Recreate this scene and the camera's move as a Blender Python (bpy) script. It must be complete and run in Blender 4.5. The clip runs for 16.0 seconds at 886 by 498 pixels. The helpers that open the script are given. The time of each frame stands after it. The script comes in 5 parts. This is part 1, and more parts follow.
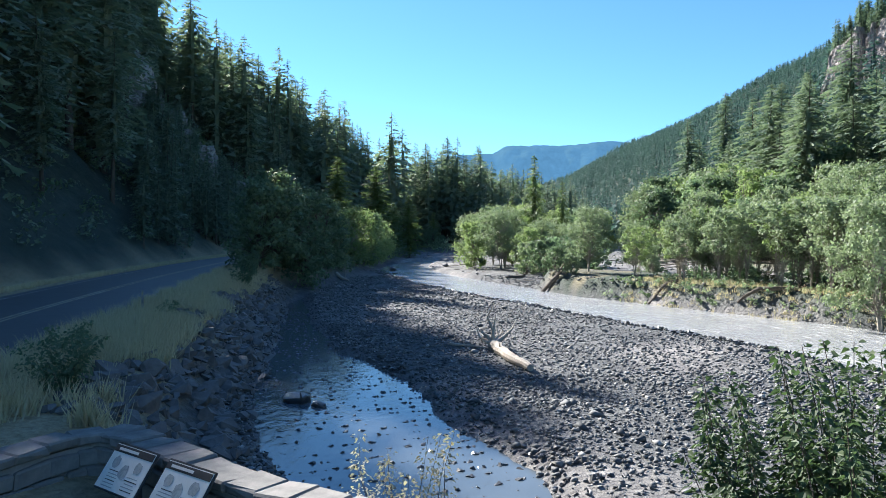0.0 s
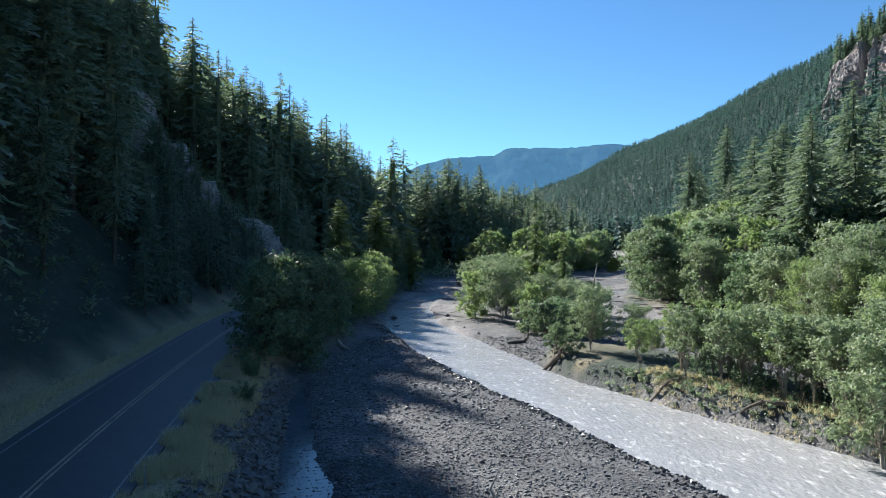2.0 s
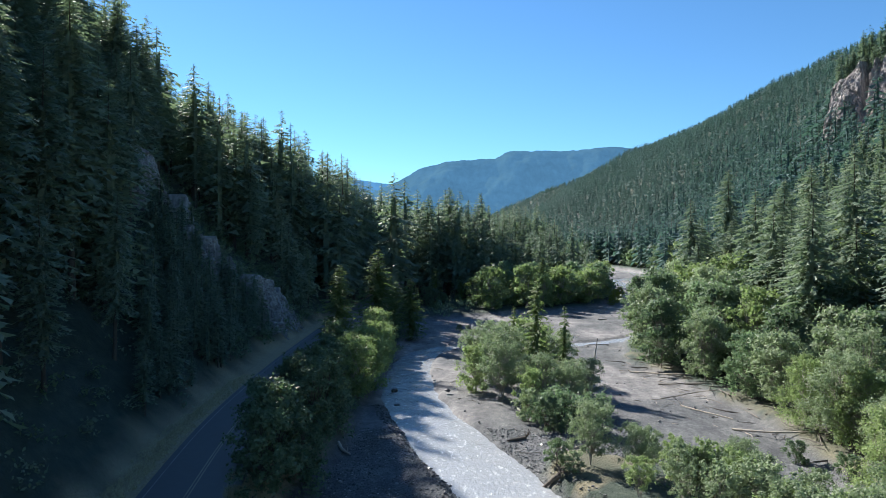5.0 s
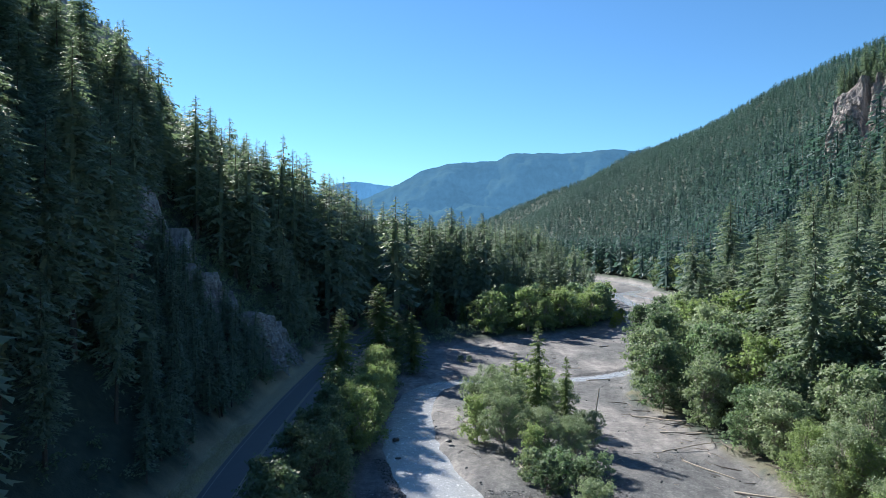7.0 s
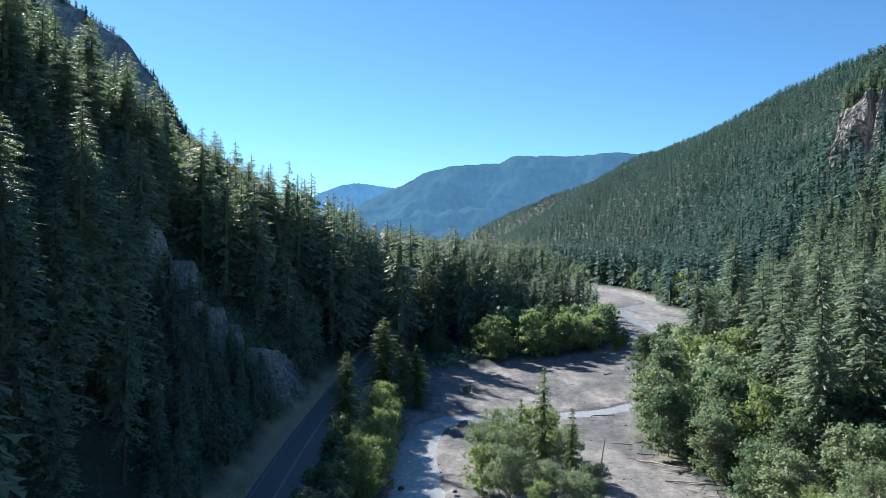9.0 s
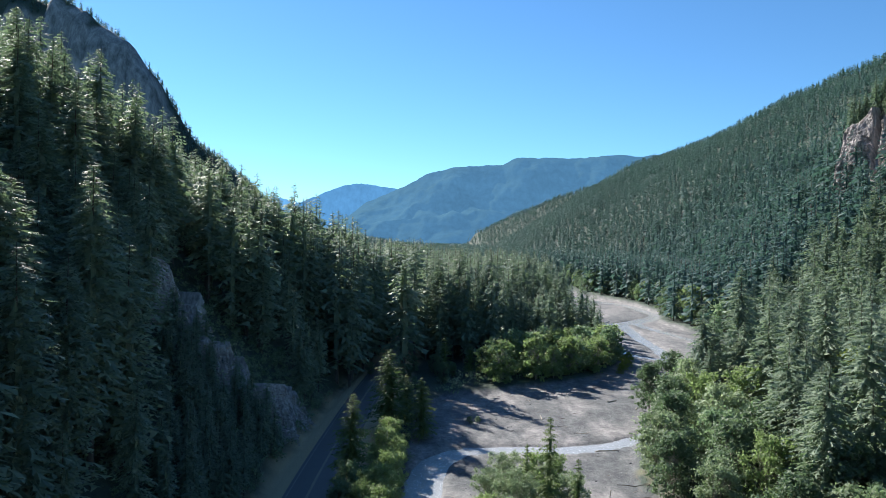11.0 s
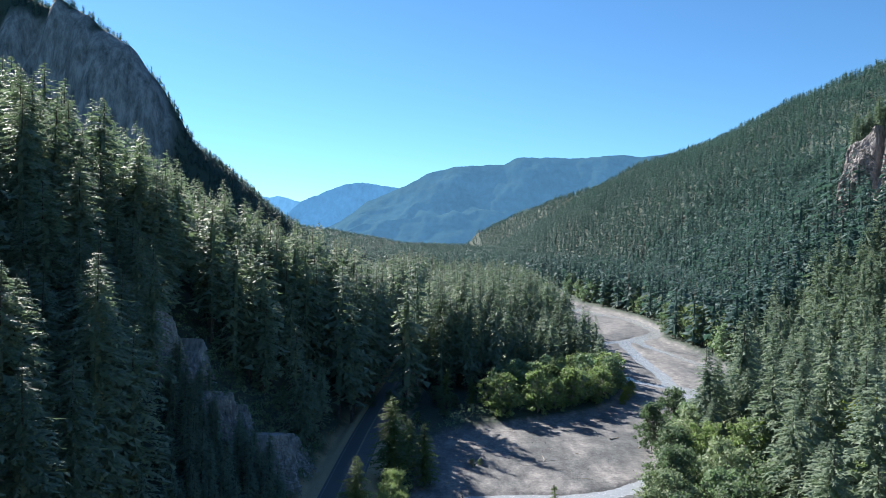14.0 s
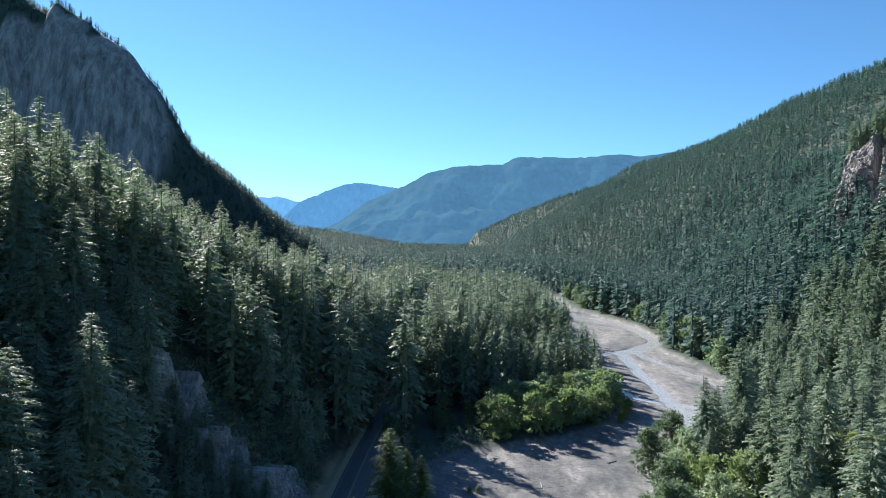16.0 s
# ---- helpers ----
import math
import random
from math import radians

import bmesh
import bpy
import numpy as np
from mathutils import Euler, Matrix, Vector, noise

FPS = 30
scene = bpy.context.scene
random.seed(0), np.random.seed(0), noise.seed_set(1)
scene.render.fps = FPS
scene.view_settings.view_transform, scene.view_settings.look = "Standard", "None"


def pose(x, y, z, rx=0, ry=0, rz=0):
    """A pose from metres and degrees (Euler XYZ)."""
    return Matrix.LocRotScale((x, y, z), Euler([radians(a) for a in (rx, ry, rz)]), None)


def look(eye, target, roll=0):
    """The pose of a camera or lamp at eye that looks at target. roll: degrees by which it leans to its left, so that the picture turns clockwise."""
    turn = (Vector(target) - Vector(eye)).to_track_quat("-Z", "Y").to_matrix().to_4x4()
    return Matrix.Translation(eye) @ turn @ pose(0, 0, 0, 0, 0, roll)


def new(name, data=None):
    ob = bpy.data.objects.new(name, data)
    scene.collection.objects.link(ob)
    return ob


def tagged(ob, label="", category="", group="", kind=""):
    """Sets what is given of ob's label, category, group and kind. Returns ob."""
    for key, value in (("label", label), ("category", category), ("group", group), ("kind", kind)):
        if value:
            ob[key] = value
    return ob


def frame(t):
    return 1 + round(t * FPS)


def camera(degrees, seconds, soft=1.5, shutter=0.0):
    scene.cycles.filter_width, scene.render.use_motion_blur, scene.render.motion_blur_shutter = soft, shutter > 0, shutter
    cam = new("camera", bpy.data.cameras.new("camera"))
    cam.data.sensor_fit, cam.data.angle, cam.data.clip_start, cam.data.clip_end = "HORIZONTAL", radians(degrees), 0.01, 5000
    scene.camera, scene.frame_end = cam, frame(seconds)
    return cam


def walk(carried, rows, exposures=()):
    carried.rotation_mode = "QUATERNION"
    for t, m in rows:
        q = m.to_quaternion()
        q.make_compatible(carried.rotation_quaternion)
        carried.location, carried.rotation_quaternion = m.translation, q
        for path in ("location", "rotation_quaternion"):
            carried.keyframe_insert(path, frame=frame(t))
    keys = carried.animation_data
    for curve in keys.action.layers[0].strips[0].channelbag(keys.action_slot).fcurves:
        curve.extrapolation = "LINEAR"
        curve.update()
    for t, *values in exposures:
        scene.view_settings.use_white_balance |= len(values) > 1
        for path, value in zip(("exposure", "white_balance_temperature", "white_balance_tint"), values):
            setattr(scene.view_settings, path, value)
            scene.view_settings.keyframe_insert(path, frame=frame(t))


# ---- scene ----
cam = camera(64.5, 16.0, soft=0.85)
METRES, EYE, TILT, LEAN, TURN = 58.0, 4.7, -1.0, 0.0, 0.0
ROWS = [
    (0.0, 0.0, 0.0, 0.0, 0.0, 0.0, 0.0),
    (0.5, -0.0007, 0.0, 0.0309, -0.01, -0.02, -0.12),
    (1.0, -0.0013, 0.0002, 0.0622, 0.0, 0.01, -0.19),
    (1.5, -0.0016, 0.0006, 0.0931, 0.03, 0.04, -0.24),
    (2.0, -0.0023, 0.0009, 0.1241, 0.05, 0.07, -0.25),
    (2.5, -0.0026, 0.0013, 0.1548, 0.08, 0.1, -0.27),
    (3.0, -0.0027, 0.0015, 0.1858, 0.1, 0.12, -0.27),
    (3.5, -0.0027, 0.0005, 0.2167, 0.11, 0.14, -0.27),
    (4.0, -0.0024, -0.0001, 0.2484, 0.12, 0.15, -0.26),
    (4.5, -0.0014, 0.0003, 0.2794, 0.14, 0.16, -0.25),
    (5.0, -0.0009, 0.0008, 0.3103, 0.16, 0.17, -0.25),
    (7.5, -0.0038, 0.0016, 0.4667, 0.32, 0.27, -0.41),
    (8.0, -0.0072, 0.0004, 0.4979, 0.37, 0.28, -0.48),
    (8.5, -0.0107, -0.0002, 0.5287, 0.41, 0.31, -0.57),
    (9.0, -0.0144, -0.0014, 0.5597, 0.46, 0.34, -0.67),
    (11.5, -0.0366, -0.0047, 0.7175, 0.64, 0.33, -1.3),
    (12.0, -0.0405, -0.0041, 0.7487, 0.66, 0.3, -1.38),
    (12.5, -0.043, -0.0038, 0.7799, 0.69, 0.27, -1.43),
    (13.0, -0.045, -0.0024, 0.8111, 0.7, 0.23, -1.46),
    (13.5, -0.0459, -0.0016, 0.8425, 0.7, 0.19, -1.46),
    (14.0, -0.0461, -0.0005, 0.8737, 0.69, 0.15, -1.43),
    (14.5, -0.0448, 0.0002, 0.9051, 0.68, 0.11, -1.41),
    (15.0, -0.0431, 0.0007, 0.9358, 0.67, 0.1, -1.35),
    (15.5, -0.0408, 0.0016, 0.9665, 0.65, 0.07, -1.29),
    (16.0, -0.0383, 0.0023, 0.9968, 0.62, 0.06, -1.22),
]
walk(cam, [(t, pose(0, 0, EYE, TILT, LEAN, TURN) @ pose(METRES * x, METRES * y, METRES * z, 90 + pitch, roll, yaw)) for t, x, y, z, yaw, pitch, roll in ROWS],
     exposures=[(0.0, 1.90), (0.3, 1.55), (0.7, 1.42), (16.0, 1.42)])

# ---------------------------------------------------------------- light
SUN_EL, SUN_AZ = 33.0, -38.0      # degrees; azimuth from +Y towards +X
world = bpy.data.worlds.new("world")
scene.world = world
world.use_nodes = True
wn = world.node_tree.nodes
sky = wn.new("ShaderNodeTexSky")
sky.sky_type = "NISHITA"
sky.sun_disc = False
sky.sun_elevation, sky.sun_rotation = radians(SUN_EL), radians(SUN_AZ)
sky.altitude, sky.air_density, sky.dust_density, sky.ozone_density = 900, 1.0, 0.1, 2.0
wn["Background"].inputs["Strength"].default_value = 0.053
tint = wn.new("ShaderNodeMix")
tint.data_type, tint.blend_type = "RGBA", "MULTIPLY"
tint.inputs[0].default_value, tint.inputs[7].default_value = 1.0, (0.55, 0.92, 1.19, 1)
world.node_tree.links.new(sky.outputs[0], tint.inputs[6])
world.node_tree.links.new(tint.outputs[2], wn["Background"].inputs["Color"])

sun_data = bpy.data.lights.new("sun", "SUN")
sun_data.energy, sun_data.angle, sun_data.color = 4.5, radians(0.6), (1.0, 0.955, 0.90)
to_sun = Vector((math.sin(radians(SUN_AZ)) * math.cos(radians(SUN_EL)), math.cos(radians(SUN_AZ)) * math.cos(radians(SUN_EL)), math.sin(radians(SUN_EL))))
sun = new("sun", sun_data)
sun.matrix_world = look(to_sun * 200, (0, 0, 0))


# ---------------------------------------------------------------- materials
def material(name):
    m = bpy.data.materials.new(name)
    m.use_nodes = True
    nt = m.node_tree
    return m, nt, nt.nodes["Principled BSDF"]


def noise_node(nt, scale, detail=4.0, rough=0.6, coord="Object", stretch=None):
    tc = nt.nodes.new("ShaderNodeTexCoord")
    n = nt.nodes.new("ShaderNodeTexNoise")
    n.inputs["Scale"].default_value, n.inputs["Detail"].default_value, n.inputs["Roughness"].default_value = scale, detail, rough
    src = tc.outputs[coord]
    if stretch:
        mp = nt.nodes.new("ShaderNodeMapping")
        mp.inputs["Scale"].default_value = stretch
        nt.links.new(src, mp.inputs["Vector"])
        src = mp.outputs[0]
    nt.links.new(src, n.inputs["Vector"])
    return n


def ramp(nt, fac, stops):
    r = nt.nodes.new("ShaderNodeValToRGB")
    els = r.color_ramp.elements
    while len(els) < len(stops):
        els.new(0.5)
    for e, (p, c) in zip(els, stops):
        e.position, e.color = p, (*c, 1)
    nt.links.new(fac, r.inputs["Fac"])
    return r.outputs["Color"]


def mix(nt, fac, a, b, mode="MIX"):
    n = nt.nodes.new("ShaderNodeMix")
    n.data_type, n.blend_type = "RGBA", mode
    for sock, v in ((n.inputs[0], fac), (n.inputs[6], a), (n.inputs[7], b)):
        if isinstance(v, (int, float)):
            sock.default_value = v
        elif isinstance(v, tuple):
            sock.default_value = (*v, 1)
        else:
            nt.links.new(v, sock)
    return n.outputs[2]


def math_node(nt, op, a, b):
    n = nt.nodes.new("ShaderNodeMath")
    n.operation = op
    for sock, v in zip(n.inputs, (a, b)):
        if isinstance(v, (int, float)):
            sock.default_value = v
        else:
            nt.links.new(v, sock)
    return n.outputs[0]


def bump(nt, bsdf, height, strength, distance):
    b = nt.nodes.new("ShaderNodeBump")
    b.inputs["Strength"].default_value, b.inputs["Distance"].default_value = strength, distance
    nt.links.new(height, b.inputs["Height"])
    nt.links.new(b.outputs[0], bsdf.inputs["Normal"])


def plain(name, stops, scale, rough=0.8, bump_s=0.4, bump_d=0.02, metal=0.0, stretch=None):
    """A surface with two scales of variation."""
    m, nt, b = material(name)
    n1, n2 = noise_node(nt, scale, 6, 0.65, stretch=stretch), noise_node(nt, scale * 0.17, 3)
    f = math_node(nt, "ADD", math_node(nt, "MULTIPLY", n1.outputs["Fac"], 0.65), math_node(nt, "MULTIPLY", n2.outputs["Fac"], 0.35))
    nt.links.new(ramp(nt, f, stops), b.inputs["Base Color"])
    b.inputs["Roughness"].default_value, b.inputs["Metallic"].default_value = rough, metal
    bump(nt, b, n1.outputs["Fac"], bump_s, bump_d)
    return m


def foliage(name, dark, light, through_light=0.3, by="island", rough=0.6):
    """Leaves: colour varied leaf by leaf and plant by plant, some light passing through."""
    m, nt, b = material(name)
    geo, info = nt.nodes.new("ShaderNodeNewGeometry"), nt.nodes.new("ShaderNodeObjectInfo")
    f = math_node(nt, "ADD", math_node(nt, "MULTIPLY", geo.outputs["Random Per Island"], 0.6 if by == "island" else 0.8),
                  math_node(nt, "MULTIPLY", info.outputs["Random"], 0.4 if by == "island" else 0.2))
    col = mix(nt, f, dark, light)
    nt.links.new(col, b.inputs["Base Color"])
    b.inputs["Roughness"].default_value = rough
    b.inputs["Specular IOR Level"].default_value = 0.35
    tr = nt.nodes.new("ShaderNodeBsdfTranslucent")
    nt.links.new(mix(nt, 0.5, col, (light[0] * 1.0, light[1] * 1.25, light[2] * 0.8)), tr.inputs["Color"])
    ms = nt.nodes.new("ShaderNodeMixShader")
    ms.inputs[0].default_value = through_light
    nt.links.new(b.outputs[0], ms.inputs[1])
    nt.links.new(tr.outputs[0], ms.inputs[2])
    nt.links.new(ms.outputs[0], nt.nodes["Material Output"].inputs["Surface"])
    return m


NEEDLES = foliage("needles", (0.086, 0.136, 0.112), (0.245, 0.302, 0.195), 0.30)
# distant needles, with blue haze mixed into their base colour
NEEDLES_HAZED = foliage("needles_hazed", (0.040, 0.088, 0.088), (0.095, 0.165, 0.148), 0.33)
NEEDLES_LIGHT = foliage("needles_light", (0.07, 0.115, 0.045), (0.17, 0.22, 0.085), 0.4)
LEAVES_ALDER = foliage("leaves_alder", (0.088, 0.150, 0.094), (0.285, 0.370, 0.225), 0.40)
LEAVES_WILLOW = foliage("leaves_willow", (0.104, 0.148, 0.092), (0.335, 0.395, 0.245), 0.36)
LEAVES_BRIGHT = foliage("leaves_bright", (0.115, 0.170, 0.075), (0.33, 0.40, 0.185), 0.45)
LEAVES_YELLOW = foliage("leaves_yellow", (0.12, 0.16, 0.025), (0.30, 0.34, 0.07), 0.4)
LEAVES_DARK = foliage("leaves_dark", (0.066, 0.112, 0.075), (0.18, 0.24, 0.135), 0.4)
DRY_GRASS = foliage("dry_grass", (0.38, 0.32, 0.20), (0.72, 0.61, 0.42), 0.3)
BARK = plain("bark", [(0.3, (0.045, 0.036, 0.028)), (0.7, (0.15, 0.125, 0.10))], 3.0, 0.9, 0.8, 0.05, stretch=(4, 4, 0.6))
BARK_PALE = plain("bark_pale", [(0.35, (0.16, 0.145, 0.12)), (0.65, (0.42, 0.39, 0.34))], 5.0, 0.85, 0.4, 0.01)
DEADWOOD = plain("deadwood", [(0.3, (0.22, 0.18, 0.14)), (0.7, (0.50, 0.45, 0.38))], 3.0, 0.8, 0.6, 0.02, stretch=(5, 5, 0.7))
ROCK = plain("rock", [(0.25, (0.06, 0.06, 0.06)), (0.55, (0.15, 0.145, 0.14)), (0.8, (0.27, 0.255, 0.235))], 1.4, 0.85, 0.8, 0.08)
ROCK_WET = plain("rock_wet", [(0.3, (0.02, 0.021, 0.022)), (0.7, (0.085, 0.085, 0.085))], 2.5, 0.35, 0.5, 0.02)


def cobble_material():
    m, nt, b = material("cobble")
    geo, info = nt.nodes.new("ShaderNodeNewGeometry"), nt.nodes.new("ShaderNodeObjectInfo")
    n = noise_node(nt, 9.0, 4)
    f = math_node(nt, "FRACT", math_node(nt, "ADD", geo.outputs["Random Per Island"], info.outputs["Random"]), 0)
    c = ramp(nt, f, [(0.0, (0.054, 0.062, 0.069)), (0.55, (0.112, 0.122, 0.127)), (0.85, (0.17, 0.172, 0.165)), (1.0, (0.33, 0.335, 0.33))])
    nt.links.new(mix(nt, 0.45, c, mix(nt, n.outputs["Fac"], (0.45, 0.45, 0.45), (1.3, 1.3, 1.3)), "MULTIPLY"), b.inputs["Base Color"])
    b.inputs["Roughness"].default_value = 0.75
    bump(nt, b, n.outputs["Fac"], 0.5, 0.01)
    return m


COBBLE = cobble_material()
ASPHALT = plain("asphalt", [(0.3, (0.040, 0.044, 0.050)), (0.7, (0.074, 0.080, 0.088))], 6.0, 0.52, 0.25, 0.003)
YELLOW_PAINT = plain("yellow_paint", [(0.35, (0.17, 0.155, 0.11)), (0.6, (0.40, 0.365, 0.25))], 3.0, 0.7, 0.2, 0.002)
WHITE_PAINT = plain("white_paint", [(0.35, (0.10, 0.10, 0.10)), (0.6, (0.34, 0.34, 0.33))], 3.0, 0.7, 0.2, 0.002)


def ground_material():
    """Ground zoned by plan: r gravel, g dry grass, b sand; the rest is forest floor."""
    m, nt, b = material("ground_soil")
    att = nt.nodes.new("ShaderNodeAttribute")
    att.attribute_name = "zone"
    sep = nt.nodes.new("ShaderNodeSeparateColor")
    nt.links.new(att.outputs["Color"], sep.inputs[0])
    fine, mid, big = noise_node(nt, 5.5, 6, 0.7), noise_node(nt, 0.9, 5), noise_node(nt, 0.09, 4)
    vor = nt.nodes.new("ShaderNodeTexVoronoi")
    vor.inputs["Scale"].default_value = 4.5
    tc = nt.nodes.new("ShaderNodeTexCoord")
    nt.links.new(tc.outputs["Object"], vor.inputs["Vector"])
    stones = mix(nt, 0.45, ramp(nt, vor.outputs["Color"], [(0.1, (0.054, 0.062, 0.069)), (0.6, (0.105, 0.115, 0.120)), (0.95, (0.205, 0.213, 0.213))]),
                 ramp(nt, big.outputs["Fac"], [(0.35, (0.086, 0.095, 0.101)), (0.62, (0.150, 0.155, 0.155))]))
    vor2 = nt.nodes.new("ShaderNodeTexVoronoi")
    vor2.inputs["Scale"].default_value = 1.3
    nt.links.new(tc.outputs["Object"], vor2.inputs["Vector"])
    stones = mix(nt, 0.5, stones, ramp(nt, vor2.outputs["Color"], [(0.1, (0.55, 0.56, 0.60)), (0.9, (1.3, 1.26, 1.22))]), "MULTIPLY")
    stones = mix(nt, 0.9, stones, mix(nt, fine.outputs["Fac"], (0.30, 0.30, 0.31), (1.45, 1.45, 1.45)), "MULTIPLY")
    sand = ramp(nt, mid.outputs["Fac"], [(0.3, (0.185, 0.179, 0.174)), (0.7, (0.305, 0.296, 0.287))])
    patch = noise_node(nt, 0.33, 7, 0.68, stretch=(1.0, 0.5, 1.0))
    tone = ramp(nt, patch.outputs["Fac"], [(0.32, (0.50, 0.51, 0.54)), (0.5, (0.92, 0.92, 0.93)), (0.66, (1.38, 1.36, 1.33))])
    stones, sand = mix(nt, 0.85, stones, tone, "MULTIPLY"), mix(nt, 0.85, sand, tone, "MULTIPLY")
    sand = mix(nt, 0.8, sand, mix(nt, fine.outputs["Fac"], (0.35, 0.35, 0.36), (1.5, 1.5, 1.5)), "MULTIPLY")
    sand = mix(nt, 0.45, sand, ramp(nt, vor2.outputs["Color"], [(0.1, (0.55, 0.56, 0.60)), (0.9, (1.3, 1.26, 1.22))]), "MULTIPLY")
    grass = ramp(nt, fine.outputs["Fac"], [(0.3, (0.22, 0.17, 0.095)), (0.55, (0.42, 0.34, 0.21)), (0.75, (0.55, 0.45, 0.29))])
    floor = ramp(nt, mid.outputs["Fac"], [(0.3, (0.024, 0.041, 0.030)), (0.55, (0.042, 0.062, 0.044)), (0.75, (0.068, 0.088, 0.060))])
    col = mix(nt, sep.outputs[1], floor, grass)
    col = mix(nt, sep.outputs[0], col, stones)
    col = mix(nt, sep.outputs[2], col, sand)
    crag = nt.nodes.new("ShaderNodeAttribute")
    crag.attribute_name = "crag"
    cliff = noise_node(nt, 0.11, 9, 0.75, stretch=(1, 1, 0.14))
    col = mix(nt, crag.outputs["Fac"], col, ramp(nt, cliff.outputs["Fac"], [(0.36, (0.09, 0.095, 0.095)), (0.5, (0.21, 0.205, 0.20)), (0.62, (0.34, 0.32, 0.305))]))
    nt.links.new(col, b.inputs["Base Color"])
    b.inputs["Roughness"].default_value = 0.92
    h = math_node(nt, "ADD", math_node(nt, "MULTIPLY", vor.outputs["Distance"], -0.6), fine.outputs["Fac"])
    bump(nt, b, h, 1.0, 0.14)
    return m


def water_material(name, deep, pale, rough, wave, strength, foam=0.0, clear=False):
    m, nt, b = material(name)
    n1, n2 = noise_node(nt, wave, 5, 0.6, stretch=(1, 0.55, 1)), noise_node(nt, wave * 0.12, 3)
    col = mix(nt, n2.outputs["Fac"], deep, pale)
    if foam:
        fn = noise_node(nt, 1.9, 7, 0.72, stretch=(1.0, 0.5, 1))
        white = ramp(nt, fn.outputs["Fac"], [(0.60 - 0.1 * foam, (0, 0, 0)), (0.74 - 0.05 * foam, (1, 1, 1))])
        col = mix(nt, white, col, (0.70, 0.72, 0.72))
    nt.links.new(col, b.inputs["Base Color"])
    b.inputs["Roughness"].default_value = rough
    b.inputs["IOR"].default_value = 1.33
    bump(nt, b, n1.outputs["Fac"], strength, 0.12)
    return m


GROUND = ground_material()
WATER = water_material("river_water", (0.25, 0.265, 0.28), (0.36, 0.375, 0.385), 0.12, 2.6, 1.0, 0.5)
POOL = water_material("pool_water", (0.055, 0.075, 0.095), (0.12, 0.145, 0.165), 0.03, 3.2, 0.12)


# ---------------------------------------------------------------- mesh helpers
def raw_mesh(name, verts, faces, mats, mat_index=None, smooth=False):
    """A mesh from arrays: faces is an (n, 3) or (n, 4) array or a list of such."""
    me = bpy.data.meshes.new(name)
    verts = np.asarray(verts, dtype=np.float32)
    groups = [np.asarray(f, dtype=np.int32) for f in (faces if isinstance(faces, list) else [faces]) if len(f)]
    loops = np.concatenate([g.ravel() for g in groups])
    sizes = np.concatenate([np.full(len(g), g.shape[1], dtype=np.int32) for g in groups])
    me.vertices.add(len(verts))
    me.vertices.foreach_set("co", verts.ravel())
    me.loops.add(len(loops))
    me.loops.foreach_set("vertex_index", loops)
    me.polygons.add(len(sizes))
    me.polygons.foreach_set("loop_start", np.concatenate([[0], np.cumsum(sizes)[:-1]]).astype(np.int32))
    for m in mats:
        me.materials.append(m)
    if mat_index is not None:
        me.polygons.foreach_set("material_index", np.asarray(mat_index, dtype=np.int32))
    me.polygons.foreach_set("use_smooth", np.full(len(sizes), smooth))
    me.update(calc_edges=True)
    return me


def part(name, data, material_, parent, label=""):
    """One mesh object under a thing or a part."""
    if isinstance(data, bmesh.types.BMesh):
        me = bpy.data.meshes.new(name)
        data.to_mesh(me)
        data.free()
        me.materials.append(material_)
        data = me
    ob = new(name, data)
    ob.parent = parent
    return tagged(ob, label=label)


def top(name, m, label, category, group="", kind=""):
    ob = new(name)
    ob.empty_display_size = 0.3
    ob.matrix_world = m
    return tagged(ob, label, category, group, kind)


def tube(points, radii, sides=6, cap=True):
    """Vertices and quads of a tapering tube along points."""
    p, r = np.asarray(points, float), np.asarray(radii, float)
    d = np.gradient(p, axis=0)
    d /= np.linalg.norm(d, axis=1)[:, None] + 1e-9
    ref = np.where(np.abs(d[:, 2:3]) > 0.9, np.array([[1.0, 0, 0]]), np.array([[0, 0, 1.0]]))
    u = np.cross(d, ref)
    u /= np.linalg.norm(u, axis=1)[:, None]
    v = np.cross(d, u)
    a = np.linspace(0, 2 * np.pi, sides, endpoint=False)
    ring = p[:, None] + r[:, None, None] * (np.cos(a)[None, :, None] * u[:, None] + np.sin(a)[None, :, None] * v[:, None])
    n = len(p)
    i, j = np.meshgrid(np.arange(n - 1), np.arange(sides), indexing="ij")
    k = (j + 1) % sides
    quads = np.stack([i * sides + j, i * sides + k, (i + 1) * sides + k, (i + 1) * sides + j], -1).reshape(-1, 4)
    return ring.reshape(-1, 3), quads


def join(pieces):
    """Joins (verts, faces) pieces with faces of one width."""
    vs, fs, n = [], [], 0
    for v, f in pieces:
        vs.append(v)
        fs.append(np.asarray(f) + n)
        n += len(v)
    return np.concatenate(vs), np.concatenate(fs)


def smoothstep(a, b, x):
    t = np.clip((x - a) / (b - a), 0, 1)
    return t * t * (3 - 2 * t)


def lattice(seed, n=64):
    return np.random.RandomState(seed).rand(n, n)


